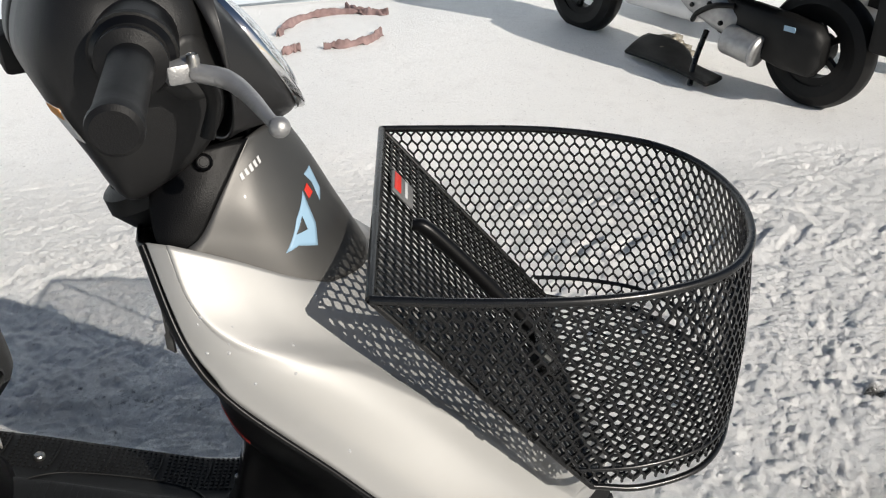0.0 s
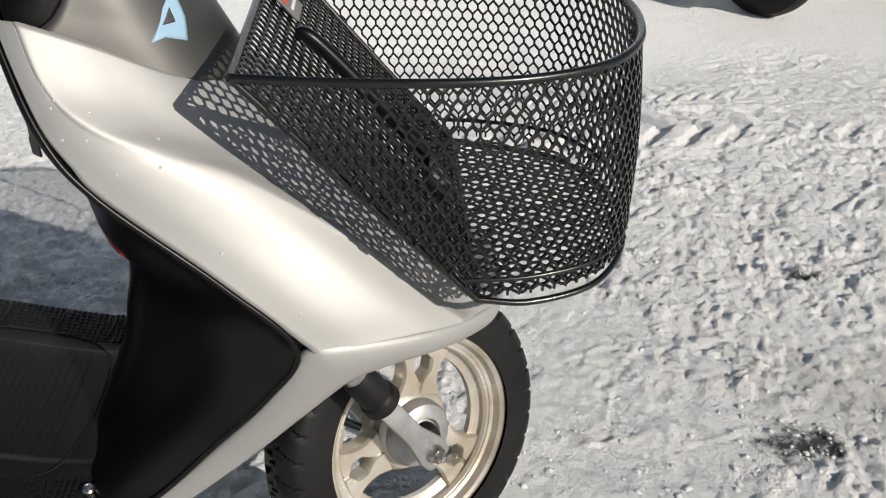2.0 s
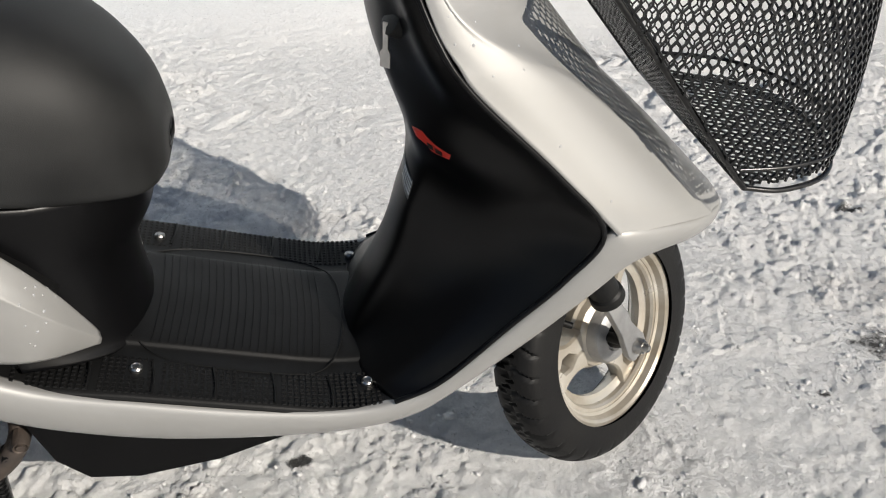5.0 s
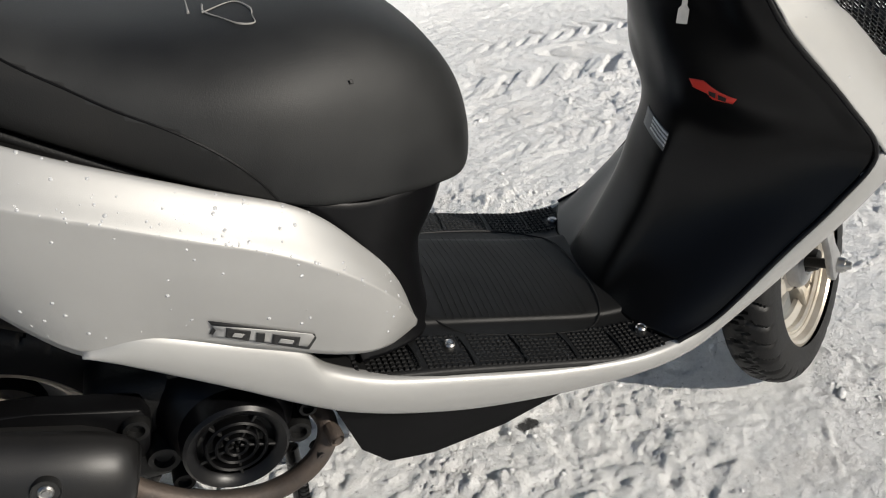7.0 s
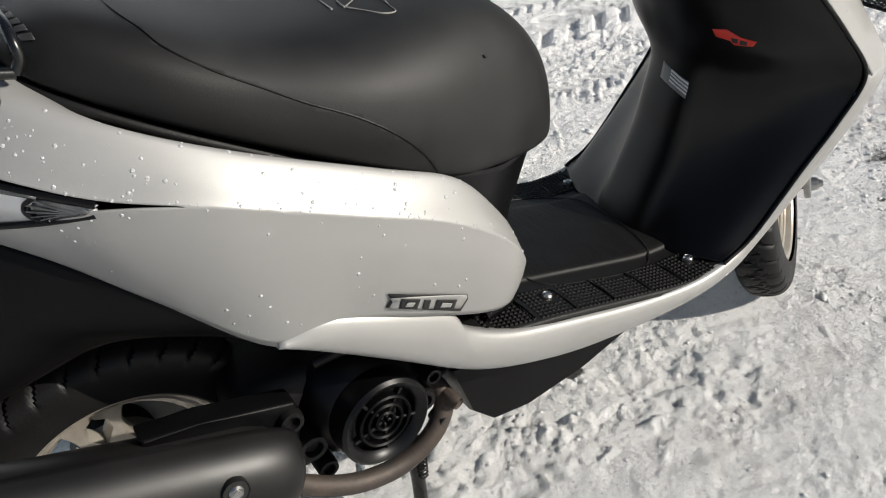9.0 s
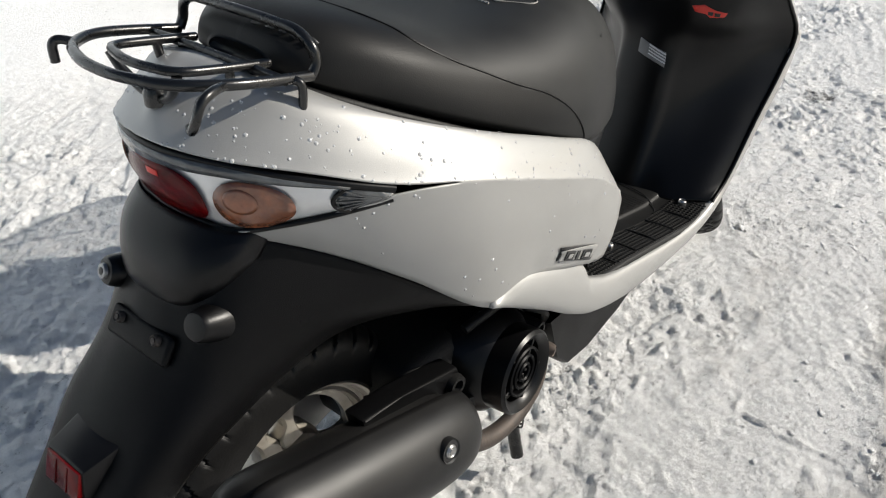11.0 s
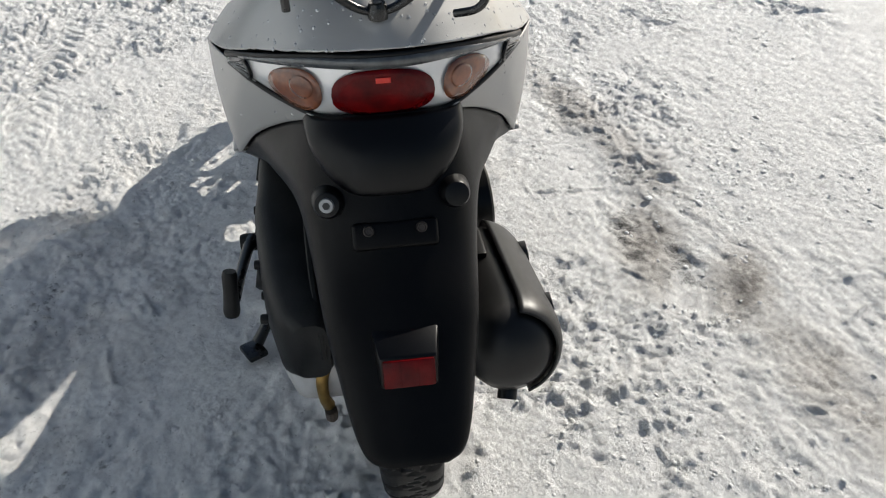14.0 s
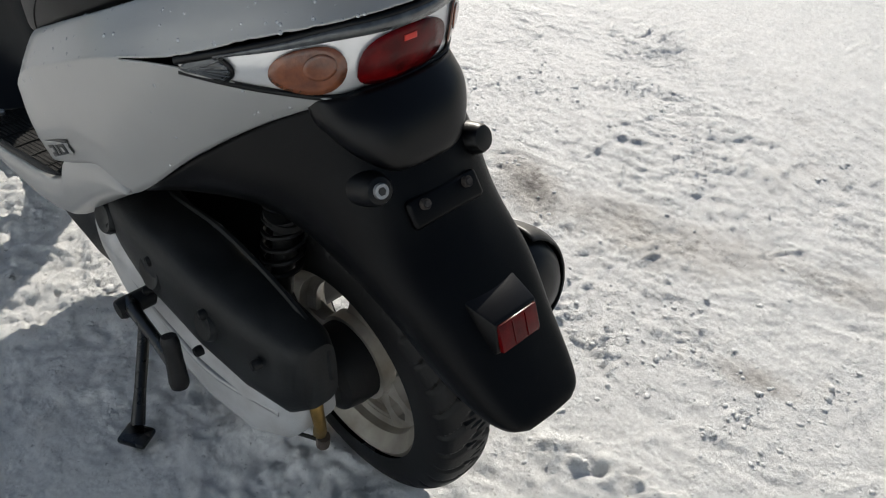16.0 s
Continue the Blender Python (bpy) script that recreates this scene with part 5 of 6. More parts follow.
# bracket from the engine to the rear axle
bm = bmesh.new()
a = [(-0.005, 0.362), (0.06, 0.350), (0.165, 0.322), (0.172, 0.300), (0.160, 0.245), (0.135, 0.250), (0.115, 0.290), (0.0, 0.338)]
fr = [bm.verts.new((x, -0.128, z)) for x, z in a]
bk = [bm.verts.new((x, -0.098, z)) for x, z in a]
bm.faces.new(fr)
bm.faces.new(bk[::-1])
for i in range(len(a)):
    bm.faces.new((fr[i], bk[i], bk[(i + 1) % len(a)], fr[(i + 1) % len(a)]))
bmesh.ops.bevel(bm, geom=list(bm.edges), offset=0.004, segments=2, affect="EDGES", profile=0.5)
part("muffler_bracket", bm, DARK_PLASTIC, scooter, "dark grey cast muffler bracket")

# exhaust
MU_A, MU_B = Vector((0.105, -0.135, 0.262)), Vector((-0.174, -0.127, 0.344))
mm = frame_of(MU_A, MU_B - MU_A)
L = (MU_B - MU_A).length
muffler = lathe("muffler", [(0, -0.045), (0.022, -0.045), (0.034, -0.03), (0.050, -0.005), (0.056, 0.02), (0.057, L - 0.03), (0.0555, L - 0.012), (0.050, L + 0.004), (0.038, L + 0.016), (0.018, L + 0.023), (0, L + 0.024)], mm, MUFFLER, scooter, "soot-black exhaust muffler", n=48)
rows = []
for t, sc in ((-0.040, 0.66), (-0.030, 0.84), (-0.010, 0.97), (0.03, 1.05), (0.12, 1.07), (0.22, 1.07), (L - 0.03, 1.07), (L - 0.010, 1.03), (L + 0.002, 0.96), (L + 0.008, 0.88)):
    row = []
    for k in range(9):
        w = radians(-70 + k * 150 / 8)
        r = 0.0615 * sc
        side_v = Vector((0, -1, 0))
        axis = (MU_B - MU_A).normalized()
        upv = side_v.cross(axis).normalized()
        if upv.z < 0:
            upv = -upv
        p = MU_A + axis * t + (side_v * math.cos(w) + upv * math.sin(w)) * r
        row.append(tuple(p))
    rows.append(row)
cover = shell("heat_cover", rows, 26, 30, MUFFLER, muffler, 0.003, "dark grey heat shield with round holes")
bolt("cover_bolt", (0.064, -0.1955, 0.304), (0, -1, 0.15), 0.0085, STEEL, muffler, "wet bright cover bolt", h=0.004)
for x, y, z in ((0.064, -0.1950, 0.304), (-0.100, -0.1905, 0.346)):
    lathe("cover_hole", [(0, 0.001), (0.0135, 0.001), (0.015, 0.003), (0.0155, 0.0), (0.0155, -0.006)], frame_of((x, y, z), (0, -1, 0.18)), PRINT_BLACK, muffler, n=24)
tube("exhaust_pipe", [(0.345, -0.06, 0.235), (0.368, -0.115, 0.215), (0.345, -0.135, 0.178), (0.29, -0.140, 0.150), (0.22, -0.142, 0.160), (0.15, -0.142, 0.205), (0.115, -0.140, 0.250)], 0.0135, RUSTY, scooter, "heat-stained exhaust pipe", n=12, steps=50)
lathe("tail_pipe", [(0.0, 0.012), (0.010, 0.014), (0.012, 0.014), (0.012, -0.03), (0, -0.03)], frame_of((-0.178, -0.124, 0.287), (-0.7, 0.2, -0.7)), MUFFLER, muffler, n=20)

# ---- left side: belt case, air box, kick lever, stand, shock, brake arm ----
def loft_box(name, sections, mat, label="", n=28):
    """A rounded box swept along x: sections of x, y centre, z centre, half width, half height."""
    rows = []
    for x, yc, zc, a, b in sections:
        rows.append([(x, yc + a * math.copysign(abs(math.cos(w)) ** 0.55, math.cos(w)), zc + b * math.copysign(abs(math.sin(w)) ** 0.55, math.sin(w))) for w in [2 * math.pi * k / n for k in range(n)]])
    g = np.array(rows)
    v, f = skin(g, closed_u=True)
    f = list(f) + [tuple(range(n))[::-1], tuple((len(rows) - 1) * n + k for k in range(n))]
    return put(name, v, f, mat, scooter, label, angle=50)


case = loft_box("belt_case", [(0.385, 0.115, 0.262, 0.030, 0.028), (0.37, 0.118, 0.262, 0.050, 0.048), (0.30, 0.122, 0.246, 0.056, 0.064), (0.20, 0.122, 0.220, 0.057, 0.068), (0.10, 0.120, 0.198, 0.056, 0.068), (0.02, 0.114, 0.192, 0.052, 0.064), (-0.03, 0.105, 0.198, 0.044, 0.052), (-0.045, 0.102, 0.198, 0.03, 0.03)], CASE, "grey cast alloy belt case")
airbox = loft_box("air_box", [(0.335, 0.128, 0.350, 0.022, 0.022), (0.31, 0.132, 0.352, 0.040, 0.038), (0.25, 0.137, 0.344, 0.045, 0.052), (0.20, 0.138, 0.326, 0.047, 0.056), (0.13, 0.138, 0.326, 0.047, 0.066), (0.08, 0.136, 0.310, 0.046, 0.062), (0.0, 0.130, 0.298, 0.043, 0.064), (-0.06, 0.120, 0.285, 0.037, 0.058), (-0.078, 0.114, 0.283, 0.024, 0.046)], DUSTY, "dusty black plastic air box")
for x, z, r in ((0.275, 0.352, 0.020), (0.165, 0.330, 0.022), (0.05, 0.318, 0.018)):
    lathe("air_box_dimple", [(0, 0.0), (r * 0.55, 0.0005), (r * 0.8, 0.003), (r, 0.0035), (r * 1.15, -0.002), (r * 1.15, -0.02)], frame_of((x, 0.1835 - 0.05 * max(0, 0.12 - x), z), (0, 1, 0.25)), DUSTY, airbox, n=24)
tube("air_box_seam", [(0.32, 0.112, 0.378), (0.20, 0.112, 0.386), (0.10, 0.110, 0.390), (0.0, 0.106, 0.366), (-0.07, 0.100, 0.322), (-0.078, 0.098, 0.27)], 0.004, DUSTY, airbox, n=6, steps=50)
for i, (x, z) in enumerate(((0.26, 0.345), (0.16, 0.35), (0.05, 0.335), (-0.04, 0.315), (0.2, 0.275), (0.08, 0.255))):
    bolt("air_box_screw", (x, 0.183 - 0.10 * max(0, 0.08 - x), z), (0, 1, 0.1), 0.007, MATT_BLACK, airbox, h=0.005)
tube("case_rib", [(0.33, 0.168, 0.272), (0.20, 0.176, 0.240), (0.08, 0.174, 0.215), (-0.03, 0.146, 0.205)], 0.005, ALLOY, case, n=8)
lathe("kick_shaft", [(0, 0.045), (0.012, 0.045), (0.014, 0.04), (0.014, -0.02)], frame_of((0.205, 0.178, 0.262), (0, 1, 0)), MATT_BLACK, scooter, n=16)
tube("kick_lever", [(0.205, 0.205, 0.264), (0.18, 0.210, 0.268), (0.12, 0.216, 0.272), (0.056, 0.222, 0.276)], [0.013, 0.009, 0.008, 0.010], BLACK_STEEL, scooter, "black kick-start lever", n=10)
tube("kick_pedal", [(0.059, 0.221, 0.322), (0.057, 0.222, 0.314), (0.052, 0.224, 0.290), (0.047, 0.227, 0.262), (0.046, 0.228, 0.254)], [0.009, 0.011, 0.0105, 0.012, 0.0105], GRIP_RUBBER, scooter, n=12)
stand = tube("side_stand", [(0.375, 0.110, 0.165), (0.33, 0.150, 0.120), (0.27, 0.205, 0.055), (0.238, 0.235, 0.018)], [0.012, 0.010, 0.009, 0.011], BLACK_STEEL, scooter, "black side stand resting in the snow", n=10)
slab("stand_foot", (-0.022, -0.018, -0.006), (0.022, 0.018, 0.006), BLACK_STEEL, stand, m=pose(0.232, 0.243, 0.006, 0, 0, 30), bevel=0.004)
main = tube("centre_stand", [(0.32, -0.10, 0.175), (0.321, -0.108, 0.13), (0.322, -0.118, 0.07), (0.318, -0.130, 0.03)], 0.010, BLACK_STEEL, scooter, "black folded centre stand", n=10)
tube("stand_spring", [(0.326 + 0.007 * math.cos(k * 1.6), -0.124 + 0.007 * math.sin(k * 1.6), 0.160 - 0.0019 * k) for k in range(40)], 0.0016, MATT_BLACK, main, n=5, steps=160)
coil = [(0.045 + 0.012 * 0 - 0.0008 * k + 0.024 * math.cos(k * 0.9), 0.072 + 0.024 * math.sin(k * 0.9), 0.345 + 0.0032 * k) for k in range(56)]
shock = lathe("shock_absorber", [(0, -0.03), (0.014, -0.03), (0.014, 0.10), (0.026, 0.105), (0.026, 0.115), (0.010, 0.12), (0.010, 0.22), (0, 0.22)], frame_of((0.045, 0.072, 0.335), (-0.25, 0, 1)), MATT_BLACK, scooter, "rear shock absorber", n=20)
tube("coil_spring", coil, 0.0034, DARK_PLASTIC, shock, n=6, steps=330)
brake = tube("brake_arm", [(-0.045, 0.100, 0.222), (-0.052, 0.108, 0.205), (-0.055, 0.108, 0.175), (-0.046, 0.104, 0.148)], [0.007, 0.009, 0.008, 0.009], BRASS, scooter, "yellow zinc brake arm", n=10)
lathe("brake_adjuster", [(0, 0.016), (0.006, 0.016), (0.009, 0.010), (0.009, -0.010), (0, -0.012)], frame_of((-0.048, 0.102, 0.132), (0.2, 0, -1)), RUSTY, brake, n=10)
lathe("brake_drum", [(0, 0.02), (0.04, 0.02), (0.052, 0.012), (0.056, -0.01), (0.056, -0.03)], frame_of((-0.018, 0.055, 0.206), (0, 1, 0)), MATT_BLACK, scooter, n=36)
tube("brake_cable", [(-0.05, 0.105, 0.135), (0.03, 0.125, 0.120), (0.15, 0.13, 0.135), (0.28, 0.10, 0.16)], 0.003, MATT_BLACK, scooter, n=6)
slab("tail_frame", (-0.06, -0.075, 0.44), (0.33, 0.075, 0.60), MATT_BLACK, scooter, "dark steel frame and storage bin", bevel=0.03, seg=3)
slab("neck_frame", (0.84, -0.05, 0.30), (0.93, 0.05, 0.80), MATT_BLACK, scooter, "dark steering-head frame", bevel=0.02, seg=2, m=Matrix.Translation((0.02, 0, 0)))

# ---- handlebar ----
HB = Matrix.Translation((0.822, 0.0, 0.0)) @ pose(0, 0, 0, 0, 0, 30)


def turned(rows):
    return [[tuple(HB @ Vector(p)) for p in r] for r in rows]


def oval_row(f, zc, w, h, lift=0.0, n=20, e=0.75):
    """A rounded section across the handlebar; lift leans its top back."""
    return [(f - lift * h * math.copysign(abs(math.sin(a)) ** e, math.sin(a)), w * math.copysign(abs(math.cos(a)) ** e, math.cos(a)), zc + h * math.copysign(abs(math.sin(a)) ** e, math.sin(a))) for a in [2 * math.pi * k / n for k in range(n + 1)]]


def ring(z, f0, f1, w, e=0.6, n=28):
    """A level rounded section of the handlebar cover, from f0 at the back to f1 at the front."""
    return [(0.5 * (f0 + f1) - 0.5 * (f1 - f0) * math.copysign(abs(math.cos(a)) ** e, math.cos(a)), -w * math.copysign(abs(math.sin(a)) ** e, math.sin(a)), z) for a in [2 * math.pi * k / n for k in range(n + 1)]]


COVER_RINGS = turned([ring(0.828, -0.052, -0.030, 0.060), ring(0.835, -0.066, -0.040, 0.085), ring(0.860, -0.076, 0.004, 0.098, 0.4), ring(0.889, -0.088, 0.030, 0.106, 0.4), ring(0.920, -0.101, 0.042, 0.112, 0.42), ring(0.953, -0.110, 0.040, 0.114),
                      ring(0.985, -0.102, 0.036, 0.108), ring(1.010, -0.085, 0.022, 0.090), ring(1.022, -0.055, 0.0, 0.05)])
shell("handlebar_cover", COVER_RINGS, 57, 44, BAR_PLASTIC, scooter, 0.003, "dark grey plastic handlebar cover")
BAR = grid(COVER_RINGS, 57, 44)


def on_bar(*pts):
    return [find(BAR, HB @ Vector(p)) for p in pts]


SIDE_WAY = tuple(HB.to_3x3() @ Vector((-0.3, -1, 0.1)))
decal("lever_recess", BAR, on_bar(*[(0.004 + 0.030 * math.cos(w), -0.112, 0.945 + 0.026 * math.sin(w)) for w in [2 * math.pi * k / 18 for k in range(18)]]), PRINT_BLACK, scooter, "black lever recess", out=0.001, way=SIDE_WAY)
decal("warning_label", BAR, on_bar((-0.101, -0.070, 0.926), (-0.092, -0.088, 0.926), (-0.080, -0.090, 0.897), (-0.089, -0.074, 0.897)), PRINT_WHITE, scooter, "white warning label with orange band", out=0.001, way=SIDE_WAY)
decal("label_band", BAR, on_bar((-0.101, -0.070, 0.926), (-0.092, -0.088, 0.926), (-0.090, -0.088, 0.918), (-0.099, -0.070, 0.918)), PRINT_ORANGE, scooter, out=0.0016, way=SIDE_WAY)
head = shell("headlamp_housing", turned([oval_row(0.028, 0.938, 0.120, 0.083), oval_row(0.030, 0.938, 0.117, 0.078, 0.25), oval_row(0.058, 0.934, 0.105, 0.070, 0.5), oval_row(0.073, 0.930, 0.090, 0.060, 0.6)]), 42, 22, HOUSING, scooter, 0.003, "dark gunmetal headlamp housing")
shell("headlamp_bezel", turned([oval_row(0.071, 0.930, 0.094, 0.064, 0.6), oval_row(0.079, 0.930, 0.093, 0.063, 0.6), oval_row(0.081, 0.930, 0.084, 0.055, 0.6)]), 42, 8, CHROME, head, 0.002, "chrome headlamp bezel")
shell("headlamp_lens", turned([oval_row(0.077, 0.930, 0.086, 0.057, 0.6), oval_row(0.091, 0.930, 0.062, 0.040, 0.6), oval_row(0.096, 0.930, 0.010, 0.006)]), 42, 10, CLEAR, head, 0.002, "clear headlamp lens")
shell("headlamp_reflector", turned([oval_row(0.073, 0.930, 0.084, 0.055, 0.6), oval_row(0.045, 0.930, 0.05, 0.03), oval_row(0.035, 0.930, 0.008, 0.005)]), 42, 10, CHROME, head, 0.001)
lathe("steering_collar", [(0.060, 0.02), (0.072, 0.015), (0.075, 0.0), (0.066, -0.02)], frame_of((0.825, 0.0, 0.815), (-0.45, 0, 0.9)), MATT_BLACK, scooter, n=32)
for side in (-1, 1):
    a = HB @ Vector((-0.032, side * 0.099, 0.972))
    b = HB @ Vector((-0.090, side * 0.262, 0.966))
    ax = (b - a).normalized()
    ln = (b - a).length
    gm = frame_of(a, ax)
    grip = lathe("handle_grip", [(0.014, 0.0), (0.022, 0.052), (0.0255, 0.055), (0.0255, 0.060), (0.0165, 0.064)] + [q for i in range(9) for q in ((0.0162, 0.07 + i * 0.009), (0.0156, 0.074 + i * 0.009))] + [(0.0168, ln - 0.010), (0.0178, ln - 0.003), (0.0172, ln + 0.002), (0.014, ln + 0.005), (0, ln + 0.005)], gm, GRIP_RUBBER, scooter, "ribbed black rubber handle grip", n=28)
    lathe("throttle_housing", [(0.026, -0.01), (0.030, 0.0), (0.031, 0.015), (0.030, 0.045), (0.026, 0.050), (0.016, 0.053)], gm, BLACK_PLASTIC, grip, n=28)
    fwd = HB.to_3x3() @ Vector((1, 0, 0))
    piv = HB @ Vector((-0.011, side * 0.163, 0.958))
    lathe("lever_clamp", [(0.029, 0.036), (0.032, 0.037), (0.032, 0.044), (0.029, 0.045)], gm, MATT_BLACK, grip, n=28)
    slab("lever_perch", (-0.012, -0.012, -0.008), (0.012, 0.012, 0.008), ALLOY, grip, "bare alloy lever perch", m=Matrix.Translation(piv - fwd * 0.012 - ax * 0.010) @ HB.to_3x3().to_4x4(), bevel=0.004)
    bolt("pivot_bolt", piv + Vector((0, 0, 0.008)), (0, 0, 1), 0.005, STEEL, grip, h=0.006)
    tip = HB @ Vector((0.014, side * 0.256, 0.942))
    lever = tube("brake_lever", [piv, piv * 0.8 + tip * 0.2 + fwd * 0.012, piv * 0.5 + tip * 0.5 + fwd * 0.010, tip * 0.85 + piv * 0.15 + fwd * 0.002, tip], [0.007, 0.0075, 0.006, 0.0046, 0.0046], ALLOY, scooter, "bare alloy brake lever with ball end", n=10)
    lathe("lever_ball", [(0, 0.0075)] + [(0.0075 * math.sin(w), 0.0075 * math.cos(w)) for w in [math.pi * k / 10 for k in range(1, 10)]] + [(0, -0.0075)], frame_of(tip, ax), ALLOY, lever, n=18)
    tube("brake_cable", [piv - ax * 0.01, piv + fwd * 0.01 - ax * 0.02 + Vector((0, 0, -0.03)), piv - ax * 0.02 + Vector((0, 0, -0.06))], 0.006, MATT_BLACK, grip, n=8)
slab("switch_box", (-0.03, 0.09, 0.90), (0.0, 0.15, 0.94), MATT_BLACK, scooter, "black handlebar switch box", m=HB @ Matrix.Translation((-0.085, 0, 0)), bevel=0.006)
slab("horn_button", (-0.008, 0.12, 0.915), (0.004, 0.135, 0.93), BRASS, scooter, "yellow switch button", m=HB @ Matrix.Translation((-0.118, 0, 0)), bevel=0.003)
cap = slab("meter_hood", (-0.06, -0.07, 0.0), (0.05, 0.07, 0.03), GREY_COWL, scooter, "gunmetal meter hood", m=HB @ Matrix.Translation((-0.01, 0, 1.0)), bevel=0.014, taper=(0.7, 0.8), seg=4)

# ---- basket ----
TOPR = [(1.012, -0.180, 0.773), (1.10, -0.184, 0.770), (1.19, -0.182, 0.768), (1.262, -0.167, 0.766), (1.324, -0.135, 0.765), (1.362, -0.079, 0.765), (1.376, 0.0, 0.765)]
BOTR = [(1.060, -0.158, 0.534), (1.12, -0.163, 0.534), (1.20, -0.166, 0.534), (1.268, -0.161, 0.532), (1.334, -0.135, 0.532), (1.376, -0.076, 0.533), (1.391, 0.0, 0.534)]
top = spline(mirrored(TOPR), 241)
bot = spline(mirrored(BOTR), 241)
REAR = ((1.012, 0.773), (1.215, 0.540))
basket = tube("front_basket", mirrored(TOPR) , 0.0042, BLACK_STEEL, scooter, "black expanded-metal wire basket", n=8, steps=120)
arc = np.concatenate([[0], np.cumsum(np.linalg.norm(np.diff(top, axis=0), axis=1))])
LENGTH = arc[-1]


def wall(s, d):
    """A place on the basket's wall: s along the rim, d down from it as a fraction."""
    i = np.interp(s, arc, np.arange(len(arc)))
    j = int(min(i, 239))
    a = top[j] * (1 - (i - j)) + top[j + 1] * (i - j)
    b = bot[j] * (1 - (i - j)) + bot[j + 1] * (i - j)
    bulge = 0.006 * math.sin(math.pi * d)
    p = a * (1 - d) + b * d
    c = np.array([1.2, 0, p[2]])
    return p + (p - c) / (np.linalg.norm(p - c) + 1e-9) * bulge


def rear_x(z):
    return REAR[0][0] + (REAR[0][1] - z) / (REAR[0][1] - REAR[1][1]) * (REAR[1][0] - REAR[0][0])


def expanded(name, place, width, height, keep, pitch=0.0122, rowh=0.0112, t=0.0021, label=""):
    """Expanded metal: six-sided openings between flat strands; place maps metres across and down into space."""
    vs, fs = [], []

    def strand(a, b):
        pa, pb = place(*a), place(*b)
        if not (keep(pa) and keep(pb)):
            return
        d = pb - pa
        ln = np.linalg.norm(d)
        if ln < 1e-6:
            return
        d = d / ln
        e = 0.0015
        c0 = place(a[0] + e, a[1])
        c1 = place(a[0], a[1] + e)
        nrm = np.cross(c0 - pa, c1 - pa)
        nrm = nrm / (np.linalg.norm(nrm) + 1e-12)
        w = np.cross(d, nrm) * t * 0.5
        h = nrm * t * 0.6
        k = len(vs)
        pa, pb = pa - d * t * 0.3, pb + d * t * 0.3
        for q in (pa, pb):
            vs.extend([q - w - h, q + w - h, q + w + h, q - w + h])
        for i in range(4):
            j = (i + 1) % 4
            fs.append((k + i, k + j, k + 4 + j, k + 4 + i))

    for r in range(int(height / rowh) + 2):
        for c in range(int(width / pitch) + 2):
            x = c * pitch + (pitch / 2 if r % 2 else 0)
            y = r * rowh
            lo = (x, y + rowh * 0.22)
            hi = (x, y - rowh * 0.22)
            strand(hi, lo)
            strand(lo, (x + pitch / 2, y + rowh - rowh * 0.22))
            strand(lo, (x - pitch / 2, y + rowh - rowh * 0.22))
    return put(name, vs, fs, BLACK_STEEL, basket, label, smooth=False)


expanded("wall_mesh", lambda s, y: wall(min(max(s, 0), LENGTH), min(max(y / 0.228, 0), 1)), LENGTH, 0.226, lambda p: p[0] > rear_x(p[2]) - 0.001 and 0.541 < p[2] < 0.7745)
SL = math.hypot(REAR[1][0] - REAR[0][0], REAR[0][1] - REAR[1][1])
expanded("rear_mesh", lambda s, y: np.array([REAR[0][0] + (REAR[1][0] - REAR[0][0]) * y / SL, -0.180 + s + 0.0, REAR[0][1] + (REAR[1][1] - REAR[0][1]) * y / SL]), 0.36, SL, lambda p: abs(p[1]) < 0.180 - 0.06 * (0.773 - p[2]) and 0.539 < p[2] < 0.774)


def in_floor(p):
    return p[0] > 1.212 and abs(p[1]) < np.interp(p[0], [1.2, 1.268, 1.337, 1.384, 1.401, 1.41], [0.166, 0.161, 0.132, 0.074, 0.0, -1])


expanded("floor_mesh", lambda s, y: np.array([1.212 + y, -0.17 + s, 0.5415]), 0.34, 0.18, in_floor)
floor_path = [(1.215, -0.166, 0.540)] + [p for p in BOTR if p[0] > 1.22]
tube("basket_floor_wire", mirrored(floor_path), 0.0034, BLACK_STEEL, basket, n=8, steps=90)
ring = [tuple(wall(s, 0.16 * 0 + 0.86)) for s in np.linspace(0, LENGTH, 90)]
ring = [p for p in ring if p[0] > rear_x(p[2])]
tube("basket_stiffener", ring, 0.0026, BLACK_STEEL, basket, n=8, steps=150)
tube("basket_rear_wire", [(1.012, -0.180, 0.773), (1.012, 0.0, 0.773), (1.012, 0.180, 0.773)], 0.0042, BLACK_STEEL, basket, n=8)
tube("basket_rear_wire", [(1.215, -0.166, 0.540), (1.215, 0.0, 0.540), (1.215, 0.166, 0.540)], 0.0034, BLACK_STEEL, basket, n=8)
for side in (-1, 1):
    tube("basket_corner_wire", [(1.012, side * 0.180, 0.773), (1.11, side * 0.174, 0.66), (1.215, side * 0.166, 0.540)], 0.0036, BLACK_STEEL, basket, n=8)
down = Vector((REAR[1][0] - REAR[0][0], 0, REAR[1][1] - REAR[0][1])).normalized()
out = Vector((down.z, 0, -down.x)) * -1
bk = Matrix.Translation((REAR[0][0], 0, REAR[0][1])) @ Matrix((down, Vector((0, 1, 0)), down.cross(Vector((0, 1, 0))))).transposed().to_4x4()
